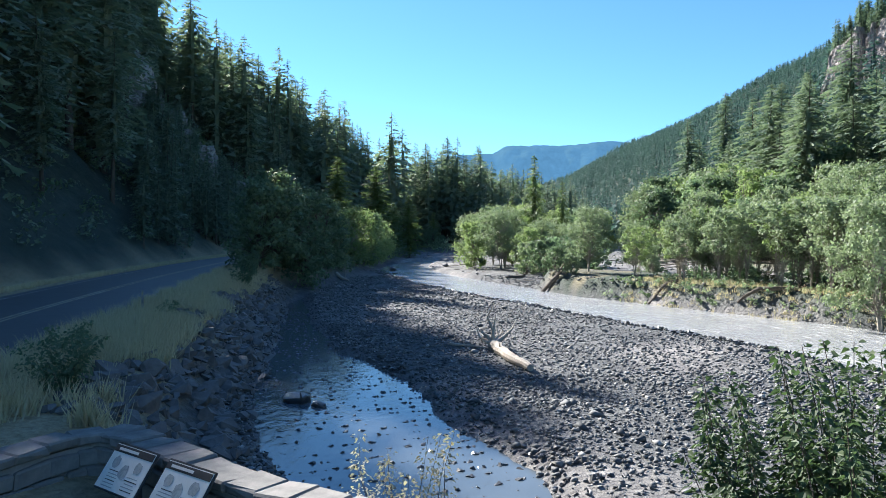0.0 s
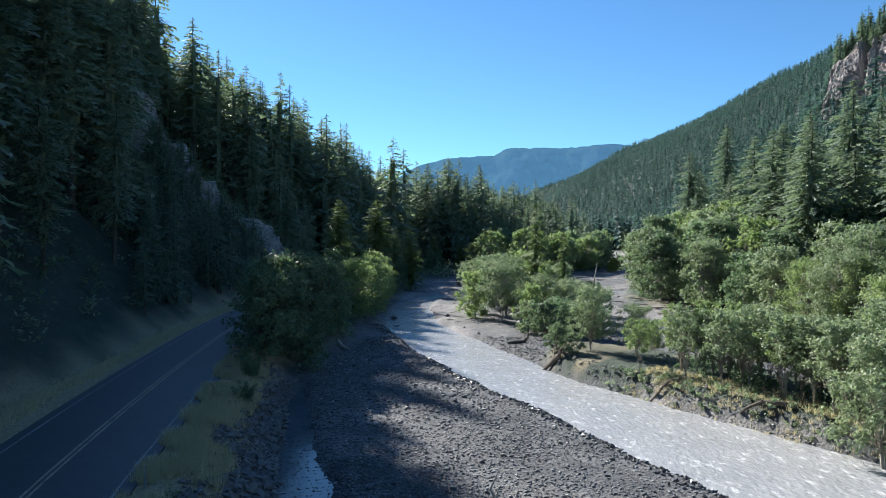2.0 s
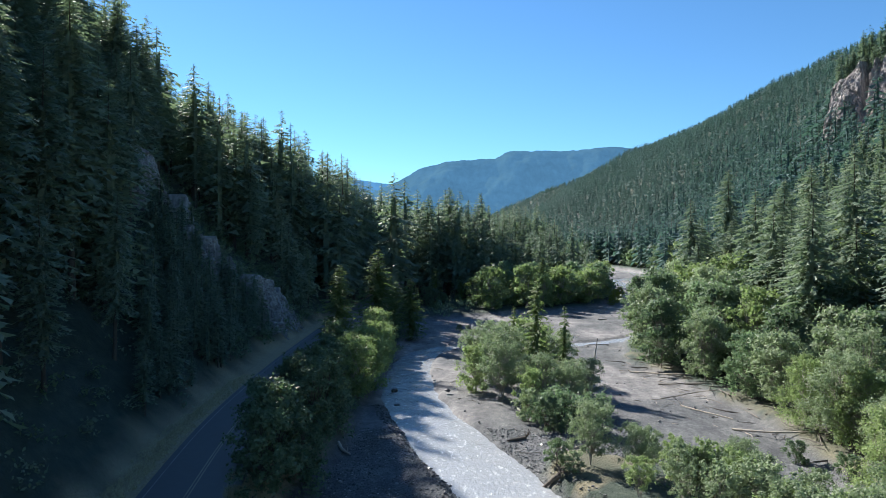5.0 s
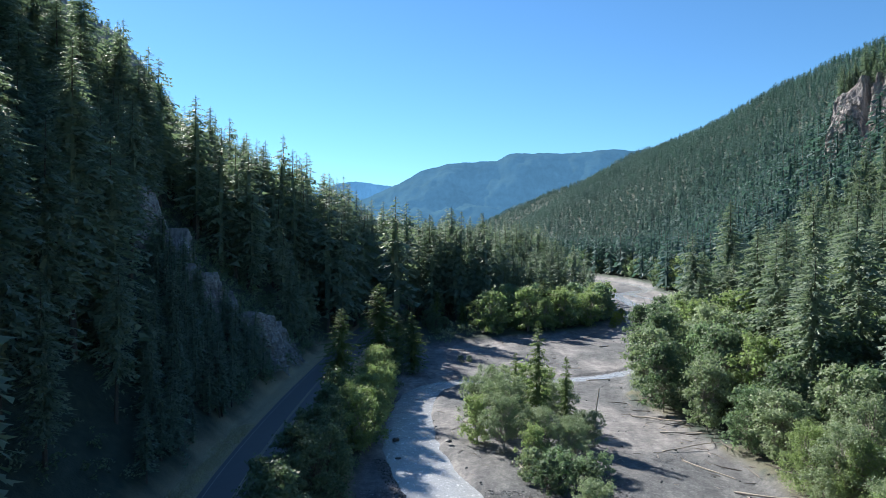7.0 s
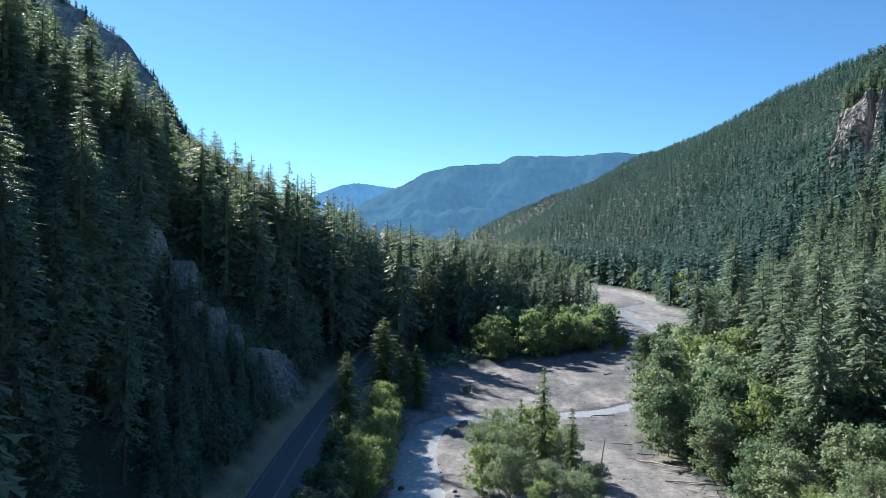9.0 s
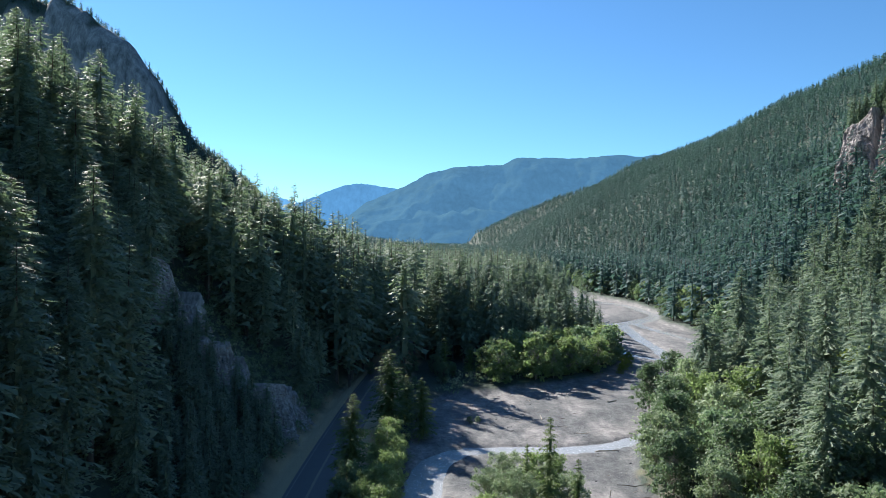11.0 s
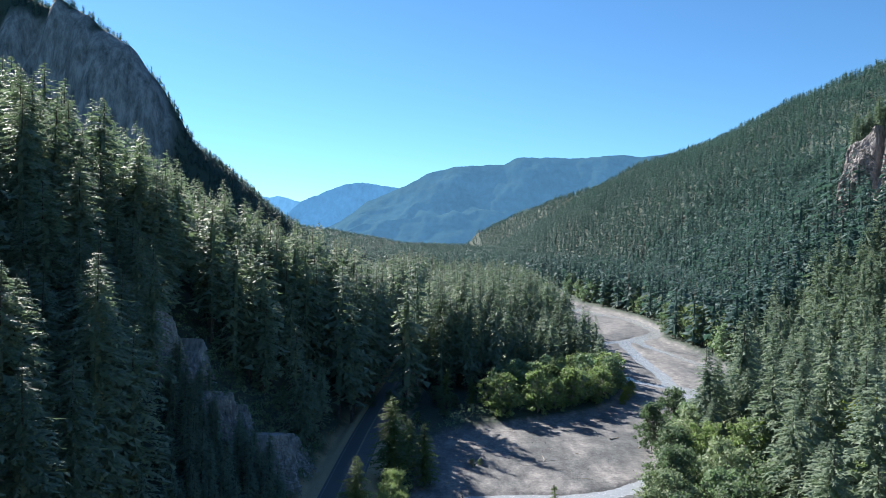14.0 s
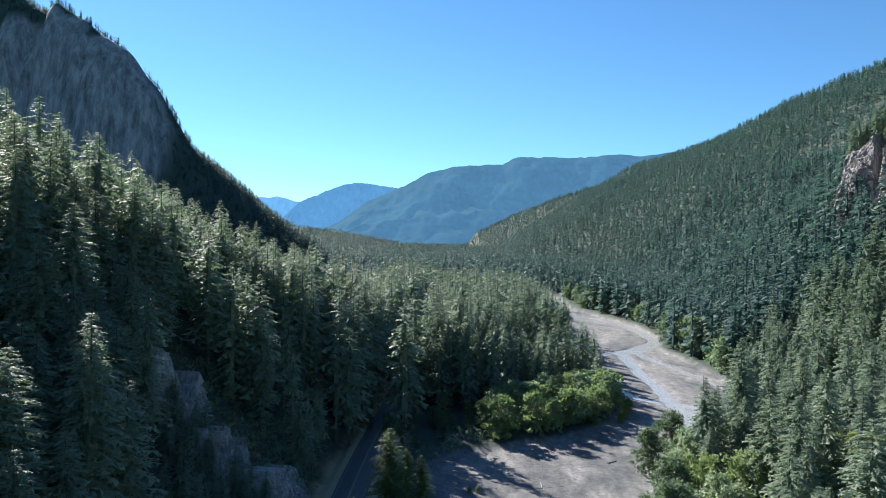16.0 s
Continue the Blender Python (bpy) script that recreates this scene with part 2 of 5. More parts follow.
def value_noise(x, y, scale, seed, octaves=3):
    """Smooth noise on arrays, about -1 to 1."""
    g, out, amp = lattice(seed), 0.0, 1.0
    for _ in range(octaves):
        u, v = x / scale + 1000.0, y / scale + 1000.0
        i, j = np.floor(u).astype(int), np.floor(v).astype(int)
        fu, fv = u - i, v - j
        fu, fv = fu * fu * (3 - 2 * fu), fv * fv * (3 - 2 * fv)
        a, b, c, d = g[i % 64, j % 64], g[(i + 1) % 64, j % 64], g[i % 64, (j + 1) % 64], g[(i + 1) % 64, (j + 1) % 64]
        out = out + amp * (2 * (a * (1 - fu) * (1 - fv) + b * fu * (1 - fv) + c * (1 - fu) * fv + d * fu * fv) - 1)
        amp, scale = amp * 0.5, scale * 0.47
    return out


def polyline_info(x, y, line):
    """Distance to a line of (x, y, *values) and the values there."""
    line = np.asarray(line, float)
    best, vals = np.full(x.shape, 1e9), [np.zeros(x.shape) for _ in range(line.shape[1] - 2)]
    for p, q in zip(line[:-1], line[1:]):
        d = q[:2] - p[:2]
        t = np.clip(((x - p[0]) * d[0] + (y - p[1]) * d[1]) / (d @ d), 0, 1)
        dist = np.hypot(x - p[0] - t * d[0], y - p[1] - t * d[1])
        near = dist < best
        best = np.where(near, dist, best)
        for k in range(len(vals)):
            vals[k] = np.where(near, p[2 + k] + t * (q[2 + k] - p[2 + k]), vals[k])
    return (best, *vals)


def inside(x, y, poly):
    """Signed distance to a polygon's edge, positive inside."""
    dist = polyline_info(x, y, poly + [poly[0]])[0]
    flag = np.zeros(x.shape, bool)
    for (x1, y1), (x2, y2) in zip(poly, poly[1:] + [poly[0]]):
        cross = ((y1 > y) != (y2 > y)) & (x < (x2 - x1) * (y - y1) / (y2 - y1 + 1e-12) + x1)
        flag ^= cross
    return np.where(flag, dist, -dist)


def spline(points, step):
    """Catmull-Rom through points, resampled at about step metres."""
    p = np.asarray(points, float)
    p = np.vstack([2 * p[0] - p[1], p, 2 * p[-1] - p[-2]])
    out = []
    for a, b, c, d in zip(p[:-3], p[1:-2], p[2:-1], p[3:]):
        n = max(2, int(np.hypot(*(c - b)[:2]) / step))
        t = np.linspace(0, 1, n, endpoint=False)[:, None]
        out.append(0.5 * (2 * b + (c - a) * t + (2 * a - 5 * b + 4 * c - d) * t ** 2 + (3 * b - a - 3 * c + d) * t ** 3))
    return np.vstack(out + [p[-2:-1]])


# ---------------------------------------------------------------- the plan of the valley
ROAD = spline([(2, -60, 1.7), (-3, -35, 1.6), (-8.5, -10, 1.55), (-13.3, 14.5, 1.6), (-16, 25, 1.65), (-17.6, 34, 1.75), (-19.2, 45, 1.9), (-20.9, 58, 2.0),
               (-22.9, 76, 2.1), (-24, 95, 2.2), (-24.6, 120, 2.3), (-24.6, 150, 2.4), (-24.0, 190, 2.6), (-22.0, 240, 2.8), (-19.6, 300, 3.2), (-18.5, 360, 3.6), (-12, 460, 4)], 2.5)
RIVER = spline([(34, -25, 8.5), (31, -5, 8), (27, 15, 7.5), (24.2, 22, 7), (21.8, 28, 6.5), (20, 32.4, 6.2), (17.1, 39, 5.8), (14.5, 44.5, 5.3), (12.1, 49.2, 4.9), (9.6, 54.6, 4.7), (7.1, 60.4, 4.6), (4.5, 67, 4.7),
                (2, 75, 4.7), (-0.8, 85, 4.7), (-3.2, 93, 4.5), (-5.2, 104, 4.2), (-6, 118, 3.8), (-5.8, 130, 3.5), (-3.5, 142, 3.2), (2.5, 149.5, 2.6), (15, 151.5, 2.3),
                (28, 153.5, 2.3), (41, 161, 2.3), (55, 178, 2.4), (68, 205, 2.6), (80, 236, 2.8), (86, 252, 2.8)], 2.0)
BRAIDS = [
    spline([(86, 252, 3.1), (85, 273, 3.1), (88, 305, 2.9), (89, 336, 3.1), (92, 365, 3.1), (95, 394, 3.9), (104, 405, 5.2), (127, 440, 5.2), (129, 470, 4.7), (127, 515, 5.2), (112, 545, 6.5), (100, 580, 7.8),
            (93, 622, 9.1), (98, 680, 10.4), (102, 740, 11.7), (92, 800, 11.7)], 3.0),
    spline([(86, 252, 2.9), (92, 268, 2.9), (78, 278, 2.3), (71, 290, 2.1), (68, 315, 2.6), (69.6, 348, 3.4), (73, 378, 3.9), (87, 392, 3.4), (104, 405, 3.9)], 3.0),
    spline([(104, 405, 3.1), (104, 385, 2.6), (107, 369, 2.6), (113, 335, 2.3), (118, 300, 2.3)], 3.0),
    spline([(78, 548, 3.9), (90, 536, 3.4), (112, 533, 3.4), (126, 520, 3.9)], 3.0),
]
SIDE_POOL = spline([(1.8, 9, 1.2), (0.7, 11, 2.4), (-0.6, 13.8, 2.85), (-1.75, 17, 2.8), (-3.2, 21.5, 2.65), (-4.3, 25, 2.2), (-5.6, 28.5, 1.6), (-6.9, 34, 1.35), (-8.3, 40, 1.15), (-9.8, 47, 0.7), (-11, 52, 0.5), (-11.7, 57, 0.4)], 1.0)
BED = [(3, -60), (2.5, -10), (1.5, 5), (-1.5, 9.5), (-4.6, 14), (-6.2, 20), (-7.8, 28), (-9.2, 36), (-10.7, 44), (-12, 52), (-12.5, 60), (-12, 70), (-10, 80), (-10.2, 92), (-11.2, 106), (-11, 130), (-9.5, 145),
       (-8.5, 165), (-8, 190), (-1.5, 204), (9.4, 208), (25, 217), (45, 231), (55, 246), (69, 272), (69, 297), (65, 340), (66, 372), (72, 446), (74, 555), (90, 650), (96, 740), (84, 820),
       (98, 830), (113, 741), (108, 650), (120, 582), (134, 512), (133, 454), (120, 410), (122, 369), (124, 325), (110, 290), (92, 257), (84, 232), (70, 210), (54, 189), (45, 168), (38, 151), (33, 130), (36, 117), (38, 102), (39, 86),
       (38, 70), (37, 56), (33, 48), (28.5, 52), (25, 62), (19, 70), (13.5, 73), (11, 70.5), (9.5, 68), (11.2, 62), (15.8, 53), (18.6, 48.7), (21, 44.5), (24.4, 38.3), (31.5, 26), (38, 8), (44, -60)]
# foot of the near left hill, and of the right mountain
LEFT_FOOT = [(-16, -60), (-19, -10), (-22.5, 12), (-25.5, 30), (-28.5, 57), (-31, 95), (-31.5, 130), (-31.5, 165), (-31.5, 200), (-30.5, 240), (-29.5, 275), (-32, 310), (-60, 365), (-140, 430), (-240, 560), (-290, 800), (-250, 1100), (-260, 4000)]
RIGHT_FOOT = [(150, -200), (125, 100), (128, 250), (150, 400), (175, 520), (225, 700), (280, 1000), (295, 1200), (235, 1500), (165, 1850), (160, 2500), (180, 3000), (60, 3700), (-200, 4200)]
WATER_Z, POOL_Z = -0.42, -0.30


def foot(y, line):
    a = np.asarray(line, float)
    return np.interp(y, a[:, 1], a[:, 0])


def land(x, y):
    """Height of the ground, and the zones of its cover (gravel, dry grass, sand)."""
    x, y = np.asarray(x, float), np.asarray(y, float)
    wob = value_noise(x, y, 9.0, 3) * 0.7
    bed = inside(x, y, BED) + wob
    z = 0.10 * value_noise(x, y, 14.0, 5) + 0.05 * value_noise(x, y, 2.6, 6)
    # banks and the wooded flats
    flat = 1.1 + 0.35 * value_noise(x, y, 25.0, 8) + 0.004 * np.clip(y - 200, 0, 4000)
    cut = smoothstep(6, 9, x) * smoothstep(75, 66, y)
    z = z + (flat - z) * smoothstep(0.6 - 0.3 * cut, -2.2 + 1.5 * cut, bed)
    # near left hill
    s = np.clip(foot(y, LEFT_FOOT) - x, 0, None)
    cap = np.interp(y, [0, 150, 300, 450, 700], [54, 54, 44, 24, 10])
    hill = np.where(s < cap, s * 0.98, cap * 0.98 + (s - cap) * 0.30)
    hill = np.minimum(hill, 90 + 0.1 * s) * np.interp(y, [0, 160, 245, 310, 370, 430, 600], [1, 1, 0.80, 0.58, 0.45, 0.42, 0.5])
    hill = hill * (1 + 0.10 * value_noise(x, y, 40.0, 11)) + 1.2 * value_noise(x, y, 9, 12) * smoothstep(2, 14, s)
    z = z + hill
    # far left mountain with its broken face
    prof = np.interp(-x * 1100.0 / np.clip(y, 900, 4500), [150, 200, 265, 301, 336, 408, 460, 513, 620, 900], [0, 18, 70, 103, 132, 180, 250, 308, 375, 520])
    rib = 7 * value_noise(x, x * 0.12, 26, 24, 2) + 4 * value_noise(x, x * 0.2, 13, 25, 2)
    face = smoothstep(850, 1010, y + 30 * value_noise(x, y, 160, 21) + rib)
    rough = 1 + 0.035 * value_noise(x, y, 70, 22)
    face = np.clip(face + 0.40 * face * (1 - face) * value_noise(x, y * 0.35, 42, 23, 4), 0, 1)
    peak = prof * face * rough * smoothstep(2100, 1350, y)
    z = np.where(peak > 1, np.maximum(z, peak), z)
    # right mountain
    s = np.clip(x - foot(y, RIGHT_FOOT), 0, None)
    crest = np.interp(y, [0, 1450, 1600, 1760, 1960, 2150, 2450, 2800, 3200, 3500, 3800, 4300], [484, 484, 440, 395, 350, 330, 318, 312, 302, 215, 75, 20])
    rise = crest * (1 - np.exp(-0.95 * s / np.maximum(crest, 1)))
    rise = np.minimum(s * np.interp(y, [1600, 2200, 2800, 3250], [0.67, 0.60, 0.58, 0.67]), crest * 1.02) * 0.75 + 0.25 * rise
    rise = rise * (1 + 0.07 * value_noise(x, y, 320.0, 31)) + 10 * value_noise(x, y, 150, 32) * smoothstep(40, 200, s)
    z = z + np.clip(rise, 0, None)
    z = z + 50 * np.exp(-(((x - 280) / 62) ** 2 + ((y - 425) / 75) ** 2)) * smoothstep(208, 252, x + 6 * value_noise(x, y, 22, 34))
    # road bench with its shoulder
    rd, rz = polyline_info(x, y, ROAD)
    bench = smoothstep(8.2, 5.4, rd)
    z = z + (rz - 0.12 - z) * bench
    # terrace of the lookout
    terr = smoothstep(9.5, 7.5, np.maximum(np.abs(x + 3.4) * 1.9, np.abs(y + 1) * 0.82)) * (bed < 0.5)
    z = z + (0.95 - z) * terr * (1 - bench)
    # channels
    for line, depth in [(RIVER, 0.95), (SIDE_POOL, 0.55)] + [(b, 0.8) for b in BRAIDS]:
        d, w = polyline_info(x, y, line)
        edge = d + 0.35 * value_noise(x, y, 3.5, 41)
        z = z - depth * smoothstep(w * 1.06 + 0.5, w * 0.82 - 0.3, edge)
    gravel = smoothstep(-1.6 + 1.2 * cut, -0.2 + 0.3 * cut, bed)
    dry = np.maximum(smoothstep(10.5, 6.5, rd + value_noise(x, y, 4, 51)), smoothstep(-7, -1, bed) * (value_noise(x, y, 7, 52) > -0.1) * (y < 140) * np.interp(y, [40, 75], [0.75, 0.25]))
    dry = np.maximum(dry, 0.5 * terr)
    sand = gravel * smoothstep(0.15, 0.8, value_noise(x * 1.0, y * 0.6, 9.0, 55)) * 0.75
    streak = value_noise(x * 1.0 - 0.25 * y, y * 0.35 + 0.3 * x, 7.0, 56, 4)
    sand = np.maximum(sand, gravel * smoothstep(60, 130, y) * np.clip(0.45 + 0.7 * streak, 0, 1))
    return z, gravel, np.clip(dry, 0, 1), sand


def crags(x, y):
    """Bare rock: the broken upper face of the left mountain and the scarp of the right hill."""
    q = -x * 1000.0 / np.clip(y, 500, 2000)
    left = smoothstep(398, 425, q + 22 * value_noise(x, y, 60, 71)) * smoothstep(838, 850, y + 12 * value_noise(x, y, 45, 72)) * smoothstep(996, 984, y + 14 * value_noise(x, y * 0.3, 30, 74, 4))
    right = smoothstep(1.0, 0.7, ((x - 250) / 15) ** 2 + ((y - 400) / 36) ** 2 + 0.25 * value_noise(x, y, 14, 73))
    return np.maximum(left, right)



# ---------------------------------------------------------------- ground, water, distance
def steps(stops):
    """Grid lines from (place, spacing) stops."""
    out, (p, _) = [], stops[0]
    ps, ss = zip(*stops)
    while p < ps[-1]:
        out.append(p)
        p += float(np.interp(p, ps, ss))
    return np.array(out + [ps[-1]])


gx = steps([(-2600, 160), (-760, 30), (-640, 8), (-300, 7), (-120, 4), (-45, 1.3), (-20, 0.6), (30, 0.8), (60, 1.6), (140, 2.1), (180, 5), (350, 12), (800, 30), (2800, 130)])
gy = steps([(-260, 25), (-60, 5), (0, 0.9), (10, 0.5), (60, 0.9), (160, 1.6), (300, 2.5), (560, 4.0), (800, 6), (1040, 8), (1300, 20), (4900, 90)])
X, Y = np.meshgrid(gx, gy)
Z, G_, D_, S_ = land(X, Y)
nx, ny = len(gx), len(gy)
i, j = np.meshgrid(np.arange(ny - 1), np.arange(nx - 1), indexing="ij")
quads = np.stack([i * nx + j, i * nx + j + 1, (i + 1) * nx + j + 1, (i + 1) * nx + j], -1).reshape(-1, 4)
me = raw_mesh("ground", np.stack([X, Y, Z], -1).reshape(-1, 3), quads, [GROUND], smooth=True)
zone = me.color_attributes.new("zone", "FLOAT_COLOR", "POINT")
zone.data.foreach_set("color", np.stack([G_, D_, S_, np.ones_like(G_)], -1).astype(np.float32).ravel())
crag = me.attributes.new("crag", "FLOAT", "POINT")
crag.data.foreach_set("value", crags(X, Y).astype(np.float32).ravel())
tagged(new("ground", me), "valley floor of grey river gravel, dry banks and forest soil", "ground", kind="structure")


def ribbon(line, width, z=None, lift=0.0, cols=2, overlap=1.0):
    """A strip along line; width a number or the line's own third value."""
    line = np.asarray(line, float)
    d = np.gradient(line[:, :2], axis=0)
    d /= np.linalg.norm(d, axis=1)[:, None]
    n = np.stack([d[:, 1], -d[:, 0]], -1)
    w = (line[:, 2] * overlap if width is None else np.full(len(line), width))
    u = np.linspace(-1, 1, cols)
    xy = line[:, None, :2] + n[:, None] * (w[:, None] * u[None])[..., None]
    zz = np.full(xy.shape[:2], 0.0) + (line[:, 2:3] if z is None else z) + lift
    v = np.concatenate([xy, zz[..., None]], -1).reshape(-1, 3)
    a, b = np.meshgrid(np.arange(len(line) - 1), np.arange(cols - 1), indexing="ij")
    return v, np.stack([a * cols + b, a * cols + b + 1, (a + 1) * cols + b + 1, (a + 1) * cols + b], -1).reshape(-1, 4)


def waves(v, amp, seed):
    v = v.copy()
    v[:, 2] += amp * value_noise(v[:, 0], v[:, 1], 1.7, seed)
    return v


v, f = ribbon(spline(RIVER, 0.6), None, WATER_Z, cols=24, overlap=1.18)
tagged(new("river", raw_mesh("river", waves(v, 0.035, 61), f, [WATER], smooth=True)), "milky grey glacial river running over gravel", "water", kind="structure")
for n, b in enumerate(BRAIDS):
    v, f = ribbon(b, None, WATER_Z + 0.02 + 0.004 * n, cols=5, overlap=1.2)
    tagged(new("stream", raw_mesh("stream", v, f, [WATER], smooth=True)), "pale braided stream across the gravel flat", "water", kind="structure")
v, f = ribbon(SIDE_POOL, None, POOL_Z, cols=12, overlap=1.35)
tagged(new("side_pool", raw_mesh("side_pool", waves(v, 0.006, 63), f, [POOL], smooth=True)), "still shallow side pool mirroring the sky", "water", kind="structure")


def slab(line, width, thick, lift, off=0.0):
    """A strip with thickness beside line, off metres to its right."""
    line = np.asarray(line, float).copy()
    d = np.gradient(line[:, :2], axis=0)
    d /= np.linalg.norm(d, axis=1)[:, None]
    line[:, :2] += np.stack([d[:, 1], -d[:, 0]], -1) * off
    v, f = ribbon(line, width, None, lift)
    low = v - np.array([0, 0, thick])
    n = len(v)
    k = np.arange(0, n - 2, 2)
    side1 = np.stack([k + n, k, k + 2, k + 2 + n], -1)
    side2 = np.stack([k + 1, k + 1 + n, k + 3 + n, k + 3], -1)
    return np.vstack([v, low]), np.vstack([f, side1, side2])


road = new("road", raw_mesh("road", *slab(ROAD, 3.95, 0.3, 0.0), [ASPHALT]))
tagged(road, "two-lane grey asphalt road with double yellow centre line", "road", kind="structure")
fine_road = spline(ROAD, 1.2)
for off in (-0.13, 0.13):
    part("centre_line", raw_mesh("centre_line", *slab(fine_road, 0.055, 0.006, 0.008, off), [YELLOW_PAINT]), None, road, "worn yellow painted line")
for off in (-3.35, 3.35):
    part("edge_line", raw_mesh("edge_line", *slab(fine_road, 0.045, 0.006, 0.008, off), [WHITE_PAINT]), None, road, "worn white painted line")


# far mountains, a plain backdrop of blue distance, their haze painted as emission
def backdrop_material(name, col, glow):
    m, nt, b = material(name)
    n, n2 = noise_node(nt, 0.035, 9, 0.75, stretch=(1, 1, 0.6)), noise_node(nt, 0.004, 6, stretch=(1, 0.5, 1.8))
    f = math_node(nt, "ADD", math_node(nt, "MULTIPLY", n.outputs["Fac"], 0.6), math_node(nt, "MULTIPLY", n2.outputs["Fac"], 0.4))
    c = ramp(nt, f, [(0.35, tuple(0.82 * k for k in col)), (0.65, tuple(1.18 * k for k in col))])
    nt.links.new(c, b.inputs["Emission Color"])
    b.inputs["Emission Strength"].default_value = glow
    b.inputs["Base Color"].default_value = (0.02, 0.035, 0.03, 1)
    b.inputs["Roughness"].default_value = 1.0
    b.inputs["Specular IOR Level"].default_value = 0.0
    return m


def far_ridge(name, label, crest, y0, depth, mat, seed, foot_z=-20.0):
    """A hill whose skyline follows crest, (x, z) stops, sloping towards the valley."""
    xs = np.linspace(crest[0][0], crest[-1][0], 220)
    cz = np.interp(xs, *zip(*crest)) + 5 * value_noise(xs, xs * 0, 60, seed) + 2.0 * np.random.RandomState(seed).rand(220)
    us = np.linspace(0, 1, 40)
    XX, UU = np.meshgrid(xs, us)
    ZZ = foot_z + (cz[None] - foot_z) * UU ** 1.15 * (1 + 0.16 * np.sin(np.pi * UU) * value_noise(XX, UU * 900, 170, seed + 1))
    YY = y0 - depth * (1 - UU) + 60 * value_noise(XX, UU * 800, 140, seed + 2) * np.sin(np.pi * UU)
    a, b = np.meshgrid(np.arange(39), np.arange(219), indexing="ij")
    q = np.stack([a * 220 + b, a * 220 + b + 1, (a + 1) * 220 + b + 1, (a + 1) * 220 + b], -1).reshape(-1, 4)
    tagged(new(name, raw_mesh(name, np.stack([XX, YY, ZZ], -1).reshape(-1, 3), q, [mat], smooth=True)), label, "backdrop", kind="structure")


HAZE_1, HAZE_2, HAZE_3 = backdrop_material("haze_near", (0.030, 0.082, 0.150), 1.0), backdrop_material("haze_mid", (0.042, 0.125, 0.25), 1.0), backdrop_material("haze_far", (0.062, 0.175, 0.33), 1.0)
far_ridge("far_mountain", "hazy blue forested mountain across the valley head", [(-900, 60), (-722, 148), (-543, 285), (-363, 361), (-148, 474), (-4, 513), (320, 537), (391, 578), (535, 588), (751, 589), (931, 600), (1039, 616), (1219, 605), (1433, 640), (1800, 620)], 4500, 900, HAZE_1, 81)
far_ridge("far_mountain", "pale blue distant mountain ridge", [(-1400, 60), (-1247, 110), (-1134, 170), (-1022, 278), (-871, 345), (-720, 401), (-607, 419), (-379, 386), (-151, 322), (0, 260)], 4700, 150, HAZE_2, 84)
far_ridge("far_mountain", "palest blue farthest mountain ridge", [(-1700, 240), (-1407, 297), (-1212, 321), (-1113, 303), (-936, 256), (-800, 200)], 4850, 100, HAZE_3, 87)


